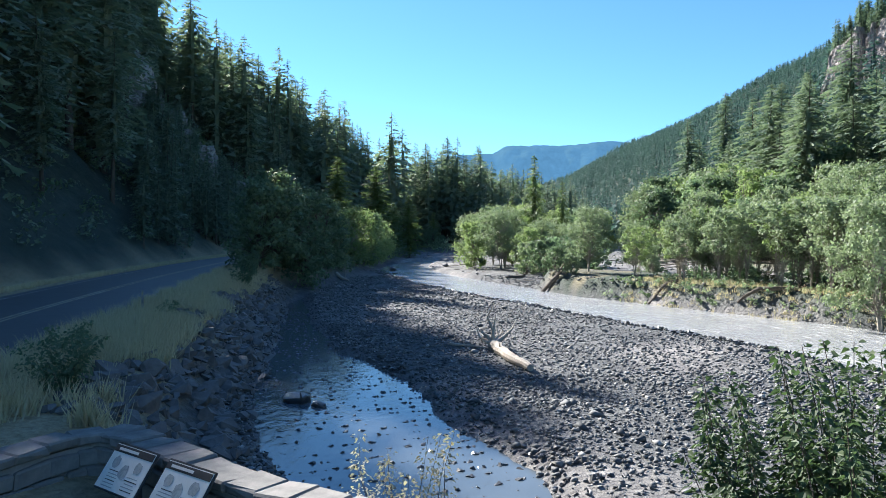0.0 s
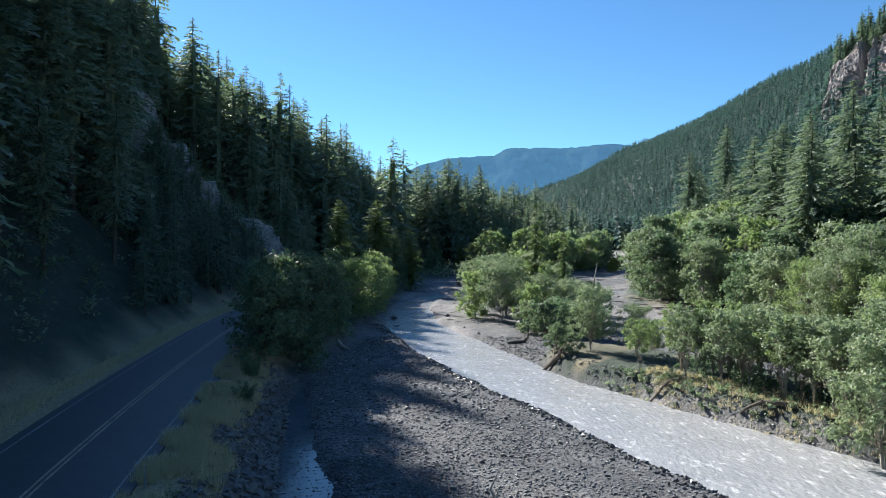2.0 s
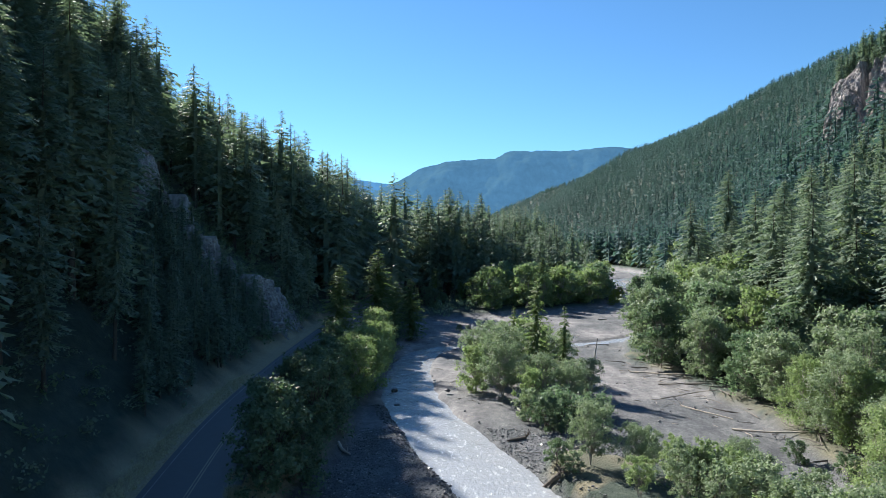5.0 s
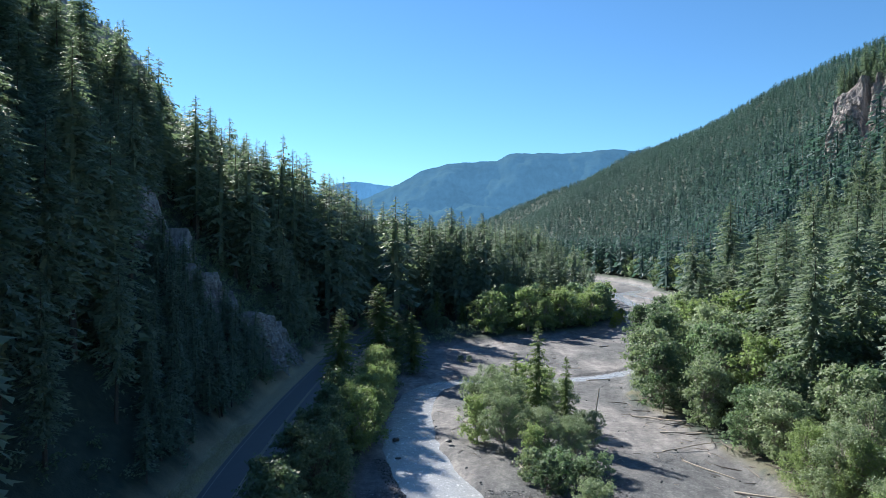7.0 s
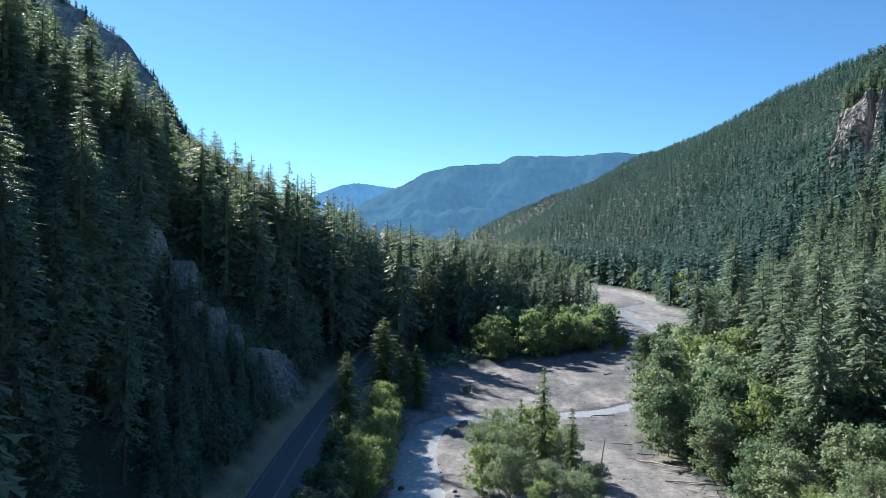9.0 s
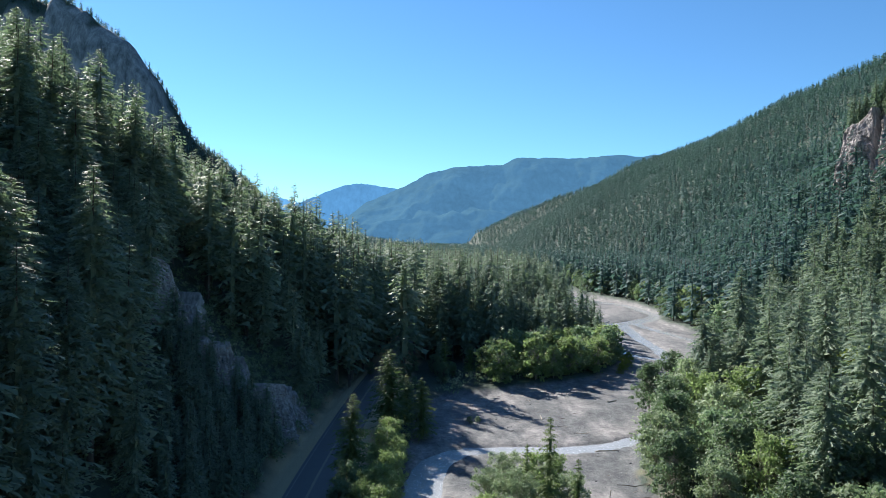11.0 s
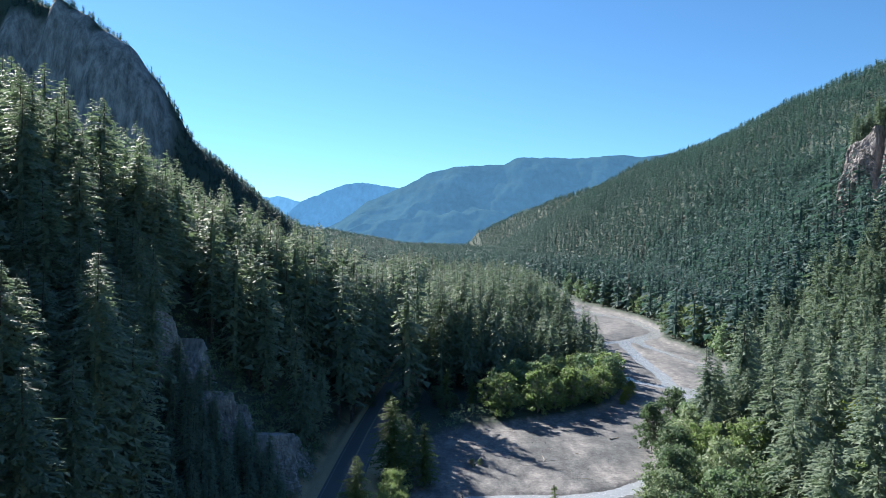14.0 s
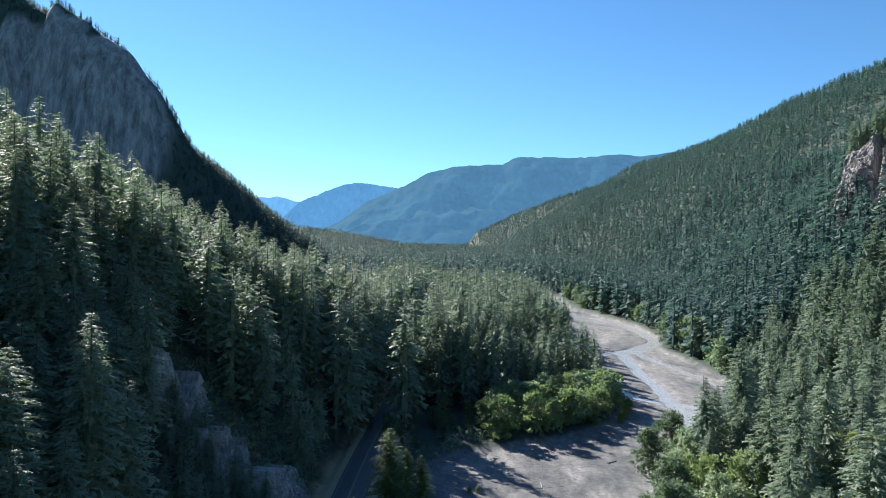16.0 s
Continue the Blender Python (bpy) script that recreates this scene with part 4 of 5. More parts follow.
RIGHT_BANK = [(27, 33), (22.5, 41), (20.5, 46), (17.5, 51.5), (14.5, 56.5)]
plant_many(ALDERS, along(RIGHT_BANK, 50, 0.7, 6.0, 4.4, 6.4, 71), "alder", "young alder with thin pale trunks on the river bank", "tree", "alders on the river bank")
plant_many(WILLOWS, [(23.6, 37.8, 7.6), (26.5, 41.5, 7.2), (29.5, 45, 7), (31, 37, 7.6), (35, 42, 7.5), (13.8, 66.5, 6.2), (17.5, 64, 4.8), (20.5, 69, 4.2), (25, 60, 4.6), (22, 56, 4.4)], "willow",
           "grey-green willow with several pale stems on the bank", "tree", "willows on the bank")
plant_many(BUSHES, [(10.6, 66.5, 2.5), (11.8, 64.8, 1.9), (30, 71, 2.2), (36, 72, 2.4), (12, 83, 4.4), (14.5, 86, 4.8), (16.5, 83.5, 3.8), (10.5, 88, 4), (19, 89, 3.6), (33, 62, 2.6), (28, 64, 2.2), (38, 66, 2.6), (3.6, 171.5, 1.8), (5.6, 173, 1.5), (42, 98, 2)],
           "shrub", "low leafy willow shrub growing on gravel", "shrub", "shrubs on the gravel")
plant_many(LIGHTS[:1] + WILLOWS, [(5.2, 112, 8.4), (4.6, 104, 7.2), (8.2, 99, 8.6), (9.5, 108, 9.6), (8.5, 119, 9.2), (13, 117, 10), (13.2, 97, 7.2), (17, 94, 6.6), (18.5, 112, 8), (17, 122, 8), (11.5, 92, 6), (20, 100, 6)],
           "alder", "leafy green alder on the gravel island", "tree", "trees on the island")
for x, y, h in ((14.3, 110, 17.6), (17.6, 103.5, 13), (11.2, 114, 12)):
    plant(YOUNG[1], x, y, h, "conifer", "slim young conifer among the island alders", "conifer", "island conifers", 0.62)
plant_many(BIG, [(47, 79, 12), (45.4, 67, 11), (52.6, 73, 13), (60.3, 86, 14), (43.9, 57, 11), (51, 60, 12), (58.2, 64, 14), (36.9, 58, 9), (41.7, 74, 10), (35.5, 50, 8), (42.3, 46, 10),
                    (50.4, 48, 12), (41, 64, 8), (42.5, 72, 9), (41, 80, 8.5), (39, 56, 7), (60, 82, 14), (52, 74, 12), (56, 62, 12)],
           "broadleaf_tree", "broad sunlit alder with many grey-green leaf clumps", "tree", "broadleaf trees at the wood edge", 2.0)
plant_many(BIG_FAR, [(38, 130, 13.2), (42, 137, 15.6), (47, 127, 14.4), (51, 136, 16.8), (46, 151, 15.6), (53, 150, 16.8), (46, 119, 14.4), (54, 163, 16.8), (58, 174, 15.6),
                    (48.5, 110, 14.4), (53, 121, 16.8), (46.9, 98, 12), (50.5, 90, 13), (55, 101, 16.8), (41.6, 113, 10.8), (52, 188, 13.2), (62, 201, 14.4), (63, 100, 18)],
           "broadleaf_tree", "broad sunlit alder with many grey-green leaf clumps", "tree", "broadleaf trees at the wood edge", 2.0)
plant_many(BIG_FAR, [(59.6, 112, 18), (70, 120, 18), (37, 120, 12), (68, 132, 19.2), (60, 145, 19.2), (76, 140, 19.2), (43, 90, 10), (41.5, 97, 9), (40, 108, 10.8), (60, 104, 15),
                    (66, 114, 16), (72, 124, 18), (62, 131, 17), (69, 147, 18), (78, 130, 18), (55, 92, 13), (66, 92, 16), (74, 110, 18)],
           "broadleaf_tree", "broad sunlit alder with many grey-green leaf clumps", "tree", "broadleaf trees at the wood edge", 2.0)
plant_many(YELLOWS, [(84, 142, 24), (90, 128, 19)], "maple", "yellow-green maple standing among the conifers", "tree", "maples in the wood", 1.0)
# shade and sun put into leaf colour: dark leaves here, bright ones next
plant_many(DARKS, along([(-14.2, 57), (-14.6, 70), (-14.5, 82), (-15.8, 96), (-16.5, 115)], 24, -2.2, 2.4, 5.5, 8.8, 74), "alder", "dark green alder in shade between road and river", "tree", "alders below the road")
plant_many(LIGHTS[:1], along([(-12.6, 94), (-13, 110), (-12.5, 128), (-11.5, 146)], 18, -2.0, 1.4, 5.5, 8.4, 75), "alder", "bright green alder lit by the sun on the bank", "tree", "sunlit alders on the bank")
plant_many(YOUNG[:1], [(-15, 155, 19.5), (-18.1, 119, 16.6), (-7.5, 157, 14), (-11.5, 165, 12)], "conifer", "bright young fir standing alone by the river", "conifer", "firs by the river", 1.0)
# dark leaf colour stands in for the shade behind the flat
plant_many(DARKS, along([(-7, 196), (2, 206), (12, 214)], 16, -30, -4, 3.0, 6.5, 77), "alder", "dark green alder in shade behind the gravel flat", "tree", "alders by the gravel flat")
plant_many(YOUNG[1:], [(33, 238, 16), (27, 233, 13), (40, 246, 14), (-3, 232, 12), (5, 226, 10)], "conifer", "small conifer among the alders by the gravel flat", "conifer", "conifers by the gravel flat", 1.0)
plant_many(FAR_ALDERS, along([(13, 214), (28, 217), (45, 229), (57, 247), (66, 268)], 66, -24, -3, 7.5, 14, 76), "alder", "rounded green alder at the edge of the gravel flat", "tree", "alders by the gravel flat")
plant_many(LIGHTS[1:], [(60, 248, 5.2), (63.5, 256, 5.6), (57, 241, 3.8)], "shrub", "low yellow-green shrub on the gravel point", "shrub", "yellow shrubs")
for k, (x, y, h) in enumerate(((57, 112, 20), (-44, 62, 24), (-48, 70, 20), (-36, 52, 17))):
    plant(SNAGS[k % 2], x, y, h, "dead_tree", "bare grey dead conifer with broken twigs", "dead tree", "dead trees", 1.0, lean=3)


def stuff_shrubs(name, label, places, heights, mats, seed, leaves=90, z=None):
    """Undergrowth: many leafy clumps as one mesh."""
    g = np.random.RandomState(seed)
    z = land(places[:, 0], places[:, 1])[0] if z is None else z
    V, I = [], []
    for (x, y), h, zz in zip(places, heights, z):
        c = g.randn(7, 3) * np.array([0.38, 0.38, 0.22]) * h + np.array([0, 0, 0.42 * h])
        v, _ = leaf_cloud(g, c, np.full(7, 0.30 * h), leaves, 0.11 * h ** 0.7 * (90 / leaves) ** 0.4)
        V.append(v + np.array([x, y, zz]))
        I.append(np.full(leaves, g.randint(len(mats))))
    V = np.concatenate(V)
    ob = new(name, raw_mesh(name, V, np.arange(len(V)).reshape(-1, 4), mats, np.concatenate(I)))
    return tagged(ob, label, "undergrowth", kind="stuff")


g = np.random.RandomState(91)
p = scatter(0, 92, -75, -24, 8, 200, 3.4)
s_in = foot(p[:, 1], LEFT_FOOT) - p[:, 0]
p = p[(s_in > 2.0) & (g.rand(len(p)) < np.interp(s_in, [0, 10, 50], [0.95, 0.6, 0.3])) & (polyline_info(p[:, 0], p[:, 1], ROAD)[0] > 6.8)]
stuff_shrubs("slope_undergrowth", "dark leafy undergrowth below the slope trees", p, g.uniform(1.0, 2.8, len(p)), [LEAVES_DARK, NEEDLES], 93)
p = scatter(0, 94, 15, 110, 34, 215, 4.2)
ins = inside(p[:, 0], p[:, 1], BED)
p = p[(ins < -2.5) & (g.rand(len(p)) < 0.55)]
stuff_shrubs("flat_undergrowth", "green undergrowth on the wooded flat", p, g.uniform(0.7, 2.2, len(p)), [LEAVES_ALDER, LEAVES_DARK, LEAVES_WILLOW], 95, 70)
p = along([(-6, 196), (9, 213), (25, 222), (45, 236), (57, 252), (67, 276), (66, 300), (63, 340), (66, 372), (72, 446), (74, 555)], 210, -10, -1.0, 1.2, 4.0, 96)
stuff_shrubs("bank_undergrowth", "low green willows along the gravel bank", p[:, :2], p[:, 2], [LEAVES_ALDER, LEAVES_WILLOW, LEAVES_DARK], 97, 80)
plant_many(FAR_ALDERS[:2] + DARKS[:1] + FAR_ALDERS[1:2], along([(124, 318), (122, 369), (124, 415), (135, 454), (136, 512), (122, 585), (110, 655), (115, 741)], 60, 3, 24, 11, 21, 98),
           "alder", "tall pale green alder behind the far gravel", "tree", "trees behind the far gravel", 2.0)
p = along([(-12, 58), (-12.3, 72), (-11, 84), (-11.5, 105), (-11.2, 130), (-9.5, 146), (-9, 170), (-8, 192)], 70, -3.5, 0.2, 1.0, 2.6, 88)
stuff_shrubs("river_undergrowth", "overhanging leafy shrubs on the river bank", p[:, :2], p[:, 2], [LEAVES_DARK, LEAVES_ALDER], 89, 90)

p = along(RIGHT_BANK, 60, 3.2, 8.5, 0.6, 1.5, 86)
stuff_shrubs("alder_undergrowth", "low leafy growth between the alder stems", p[:, :2], p[:, 2], [LEAVES_ALDER, LEAVES_WILLOW, LEAVES_DARK], 87, 130)


# ---------------------------------------------------------------- stones
def hull(seed, n=13, squash=(1, 0.8, 0.6)):
    """A rough stone about 2 across."""
    g_ = np.random.RandomState(seed)
    bm = bmesh.new()
    for q in g_.randn(n, 3):
        bm.verts.new(Vector(q / np.linalg.norm(q) * g_.uniform(0.8, 1.05) * np.array(squash)))
    out = bmesh.ops.convex_hull(bm, input=bm.verts)
    loose = [v_ for v_ in bm.verts if not v_.link_faces]
    bmesh.ops.delete(bm, geom=loose, context="VERTS")
    return bm


def stone_mesh(seed, mat, n=13, squash=(1, 0.8, 0.6)):
    bm = hull(seed, n, squash)
    m_ = bpy.data.meshes.new("rock")
    bm.to_mesh(m_)
    bm.free()
    m_.materials.append(mat)
    return m_


def template(seed, n=8, squash=(1, 0.8, 0.55)):
    bm = hull(seed, n, squash)
    bm.verts.index_update()
    v_ = np.array([q.co[:] for q in bm.verts])
    f_ = np.array([[q.index for q in w.verts] for w in bm.faces if len(w.verts) == 3])
    bm.free()
    return v_, f_


def stuff_stones(name, label, places, sizes, mat, seed, sink=0.25, least=-9.0):
    g_ = np.random.RandomState(seed)
    z = np.maximum(land(places[:, 0], places[:, 1])[0], least)
    kinds = [template(seed + k) for k in range(6)]
    pick = g_.randint(0, 6, len(places))
    V, F, m_ = [], [], 0
    for k, (v_, f_) in enumerate(kinds):
        sel = np.where(pick == k)[0]
        a, s = g_.rand(len(sel)) * 6.28, sizes[sel]
        ca, sa = np.cos(a)[:, None], np.sin(a)[:, None]
        px = (v_[None, :, 0] * ca - v_[None, :, 1] * sa) * s[:, None] + places[sel, 0:1]
        py = (v_[None, :, 0] * sa + v_[None, :, 1] * ca) * s[:, None] + places[sel, 1:2]
        pz = v_[None, :, 2] * s[:, None] + z[sel, None] + s[:, None] * sink
        V.append(np.stack([px, py, pz], -1).reshape(-1, 3))
        F.append((f_[None] + (np.arange(len(sel)) * len(v_))[:, None, None]).reshape(-1, 3) + m_)
        m_ += len(sel) * len(v_)
    return tagged(new(name, raw_mesh(name, np.concatenate(V), np.concatenate(F), [mat], smooth=mat is COBBLE)), label, "stones", kind="stuff")


g = np.random.RandomState(401)
for n_, y0, y1, r0, r1, seed in ((9000, 8.5, 24, 0.045, 0.12, 422), (16000, 14, 44, 0.05, 0.135, 402), (9000, 44, 84, 0.08, 0.19, 412)):
    p = np.stack([g.uniform(-11, 22, n_ * 4), g.uniform(y0, y1, n_ * 4)], -1)
    dr, wr = polyline_info(p[:, 0], p[:, 1], RIVER)
    ok = (inside(p[:, 0], p[:, 1], BED) > 0.1) & (dr > wr * 0.95) & (value_noise(p[:, 0], p[:, 1], 6, seed) > -0.95 + 0.9 * g.rand(len(p)) - 0.45)
    p = p[ok][:n_]
    size_ = r0 + (r1 - r0) * g.rand(len(p)) ** 2.0
    stuff_stones("gravel_bar", "grey river cobbles strewn over the gravel bar", p, size_ * (1 + 0.9 * (g.rand(len(p)) > 0.97)), COBBLE, seed + 1)
p = along([(19.4, 21), (16.7, 26.3), (14.5, 29.6), (11.9, 36.2), (10.6, 40), (7.9, 46.9), (5.6, 52.5), (2.9, 58.7), (0.2, 66), (-2, 75), (-6.4, 87), (-8.8, 96)], 1500, -1.3, 1.0, 0.07, 0.24, 404)
stuff_stones("shore_stones", "dark wet stones along the river edge", p[:, :2], p[:, 2], ROCK_WET, 405)
p = along([(23.5, 37), (21.2, 43.5), (18.4, 49.2), (15.4, 53), (11, 62), (8.8, 69)], 450, -0.6, 1.6, 0.04, 0.22, 406)
stuff_stones("bank_stones", "grey stones washed out of the river bank", p[:, :2], p[:, 2], COBBLE, 407)
p = along([(0.4, 11.5), (-0.8, 14), (-2.2, 18), (-3.6, 22.5), (-5.2, 27), (-6.9, 34), (-8.3, 40), (-10, 47)], 3000, -3.6, 3.6, 0.04, 0.15, 408)
stuff_stones("pool_stones", "dark wet cobbles standing out of the pool", p[:, :2], p[:, 2], ROCK_WET, 409, 0.1, POOL_Z - 0.03)
p = np.stack([g.uniform(-8, 130, 5000), g.uniform(84, 560, 5000)], -1)
p = p[(inside(p[:, 0], p[:, 1], BED) > 0.5)][:1500]
stuff_stones("flat_stones", "scattered pale stones on the wide gravel flat", p, g.uniform(0.10, 0.32, len(p)), COBBLE, 410)


def single_stone(name, label, x, y, size, mat, seed, group="", lift=0.2):
    bm = hull(seed, 22, (1, 0.75, 0.55))
    bmesh.ops.bevel(bm, geom=bm.edges[:], offset=0.07, segments=1, affect="EDGES")
    m_ = bpy.data.meshes.new(name)
    bm.to_mesh(m_)
    bm.free()
    m_.materials.append(mat)
    ob = new(name, m_)
    ob.matrix_world = pose(x, y, ground_z(x, y) + size * lift, 0, 0, seed * 37) @ Matrix.Diagonal((size, size, size, 1))
    return tagged(ob, label, "boulder", group)


single_stone("boulder", "dark wet boulder standing in the side pool", -4.45, 21.3, 0.62, ROCK_WET, 3, "pool boulders", 0.55)
single_stone("boulder", "dark wet boulder standing in the side pool", -3.65, 20.6, 0.30, ROCK_WET, 4, "pool boulders", 0.9)
single_stone("boulder", "dark boulder breaking the river surface", 0.4, 103, 0.55, ROCK_WET, 5, "river boulders", 0.9)
single_stone("boulder", "dark boulder breaking the river surface", -6.6, 97.5, 0.6, ROCK_WET, 6, "river boulders", 0.9)
single_stone("boulder", "dark boulder breaking the river surface", -7.6, 106, 0.75, ROCK_WET, 7, "river boulders", 0.9)



# ---------------------------------------------------------------- rock outcrops of the slopes
def bluff(label, x, y, w, h, facing, back, seed, mat, deep=1.0, cell=1.6, top_z=None, lean=0.34):
    """A blocky face w wide and h high on the slope, its top running back into the hill."""
    nu, nv = 110, 70
    g_ = np.random.RandomState(seed)
    fx, fy = np.array(facing) / np.hypot(*facing)
    U, V = np.meshgrid(np.linspace(-1, 1, nu), np.linspace(0, 1, nv))
    S = U * w / 2
    bend = 0.07 * w * U ** 2
    bx, by = x - fy * S - fx * bend, y + fx * S - fy * bend
    low = land(bx, by)[0]
    if top_z is not None:
        h = np.clip(top_z - low, 3, 1.25 * h)
    taper = np.clip(1.2 - 0.9 * np.abs(U) ** 2.2 + 0.55 * value_noise(U * w, U * 0, 3.5 * cell, seed, 4), 0.10, 1.2)
    rise = np.clip(V / 0.78, 0, 1)
    run = lean * rise + np.clip((V - 0.78) / 0.22, 0, 1) * back / h
    Z_ = low - 2.5 + (h * taper + 2.5) * rise
    col = np.floor((S + 0.6 * cell * value_noise(S, Z_, 4 * cell, seed + 1)) / cell).astype(int)
    tier = np.floor((Z_ + 0.4 * cell * value_noise(S, Z_, 3 * cell, seed + 2)) / (1.7 * cell) + 0.4 * (col % 3)).astype(int)
    blocks = g_.rand(89, 89)[col % 89, tier % 89]
    out = deep * (1.5 * (blocks - 0.5) + 1.1 * value_noise(S, Z_ * 0.4, 5 * cell, seed + 3) + 0.16 * g_.randn(nv, nu)) * np.clip(1.2 - V, 0.3, 1)
    P = np.stack([bx + fx * (out - run * h), by + fy * (out - run * h), Z_], -1)
    o = np.array([x, y, float(low[0, nu // 2])])
    a, b = np.meshgrid(np.arange(nv - 1), np.arange(nu - 1), indexing="ij")
    q = np.stack([a * nu + b, a * nu + b + 1, (a + 1) * nu + b + 1, (a + 1) * nu + b], -1).reshape(-1, 4)
    ob = new("rock_outcrop", raw_mesh("rock_outcrop", (P - o).reshape(-1, 3), q, [mat]))
    ob.matrix_world = Matrix.Translation(o)
    return tagged(ob, label, "rock outcrop", "outcrops on the slope")


ROCK_SLOPE = plain("slope_rock", [(0.32, (0.07, 0.07, 0.073)), (0.5, (0.27, 0.265, 0.265)), (0.68, (0.46, 0.45, 0.435))], 0.9, 0.85, 0.9, 0.15, stretch=(1.3, 1.3, 0.5))
LEDGES = [bluff("grey craggy rock outcrop on the wooded slope", -53, 142, 27, 12, (1.0, -0.12), 6, 501, ROCK_SLOPE, 1.4, 1.5),
          bluff("broken grey ledge with pale fallen branches on top", -43, 143, 23, 9, (1.0, -0.12), 5, 502, ROCK_SLOPE, 1.3, 1.2),
          bluff("mossy rock face above the road", -33.5, 146, 28, 9, (1.0, -0.12), 6, 503, ROCK_SLOPE, 1.3, 1.4)]
SCARP = plain("scarp_rock", [(0.32, (0.07, 0.062, 0.06)), (0.48, (0.24, 0.212, 0.20)), (0.66, (0.42, 0.375, 0.35))], 0.55, 0.9, 1.0, 0.5, stretch=(1.6, 1.6, 0.4))
scarp = bluff("sunlit pinkish scarp of broken rock columns on the hillside", 235, 404, 74, 32, (-0.93, -0.37), 14, 505, SCARP, 2.6, 2.6, 121, 0.2)

co = np.array([v_.co[:] for v_ in scarp.data.vertices]).reshape(70, 110, 3) + np.array(scarp.location)
rim = co[np.random.RandomState(506).randint(58, 69, 70), np.linspace(2, 107, 70).astype(int)]
stuff_forest("rim_conifers", "conifers standing along the top of the rock scarp", rim[:, :2], np.random.RandomState(507).uniform(12, 24, 70), MID, [NEEDLES, BARK], 508, rim[:, 2] - 0.5)

g = np.random.RandomState(510)
p = np.stack([g.uniform(-66, -30, 380), g.uniform(108, 176, 380)], -1)
p = p[foot(p[:, 1], LEFT_FOOT) - p[:, 0] > 1.5]
for ledge in LEDGES:
    p = p[~((p[:, 1] < ledge.location.y + 4) & (p[:, 1] > ledge.location.y - 22) & (np.abs(p[:, 0] - ledge.location.x - 3.5) < 3.0))]
young = np.stack([g.uniform(-60, -26, 560), g.uniform(62, 136, 560)], -1)
young = young[(foot(young[:, 1], LEFT_FOOT) - young[:, 0] > 2.0) & ~open_slopes(young)]
stuff_forest("young_conifers", "low young conifers on the open ground below the outcrops", young, g.uniform(5, 11.5, len(young)), MID, [NEEDLES, BARK], 512)
spots = []
for ledge in LEDGES:
    co = np.array([v_.co[:] for v_ in ledge.data.vertices]).reshape(70, 110, 3) + np.array(ledge.location)
    for k in range(30):
        row = 56 + int(13 * g.rand()) if k < 20 else int(50 * g.rand())
        col = int(109 * (g.rand() if k < 20 else g.choice([0.06, 0.94]) + 0.05 * g.randn()) % 109)
        spots.append(co[row, col])
spots = np.array(spots)
stuff_shrubs("ledge_brush", "green brush hanging over the rock ledges", spots[:, :2], g.uniform(0.8, 2.4, len(spots)), [LEAVES_DARK, LEAVES_ALDER, NEEDLES], 514, 100, spots[:, 2] - 0.2)
stuff_forest("young_conifers", "small conifers rooted on the rock ledges", spots[::15, :2], g.uniform(4, 8, len(spots[::15])), MID, [NEEDLES, BARK], 513, spots[::15, 2] - 0.3)
stuff_shrubs("outcrop_brush", "green brush growing round the rock outcrops", p, g.uniform(1.0, 3.0, len(p)), [LEAVES_DARK, LEAVES_ALDER, NEEDLES], 511, 110)


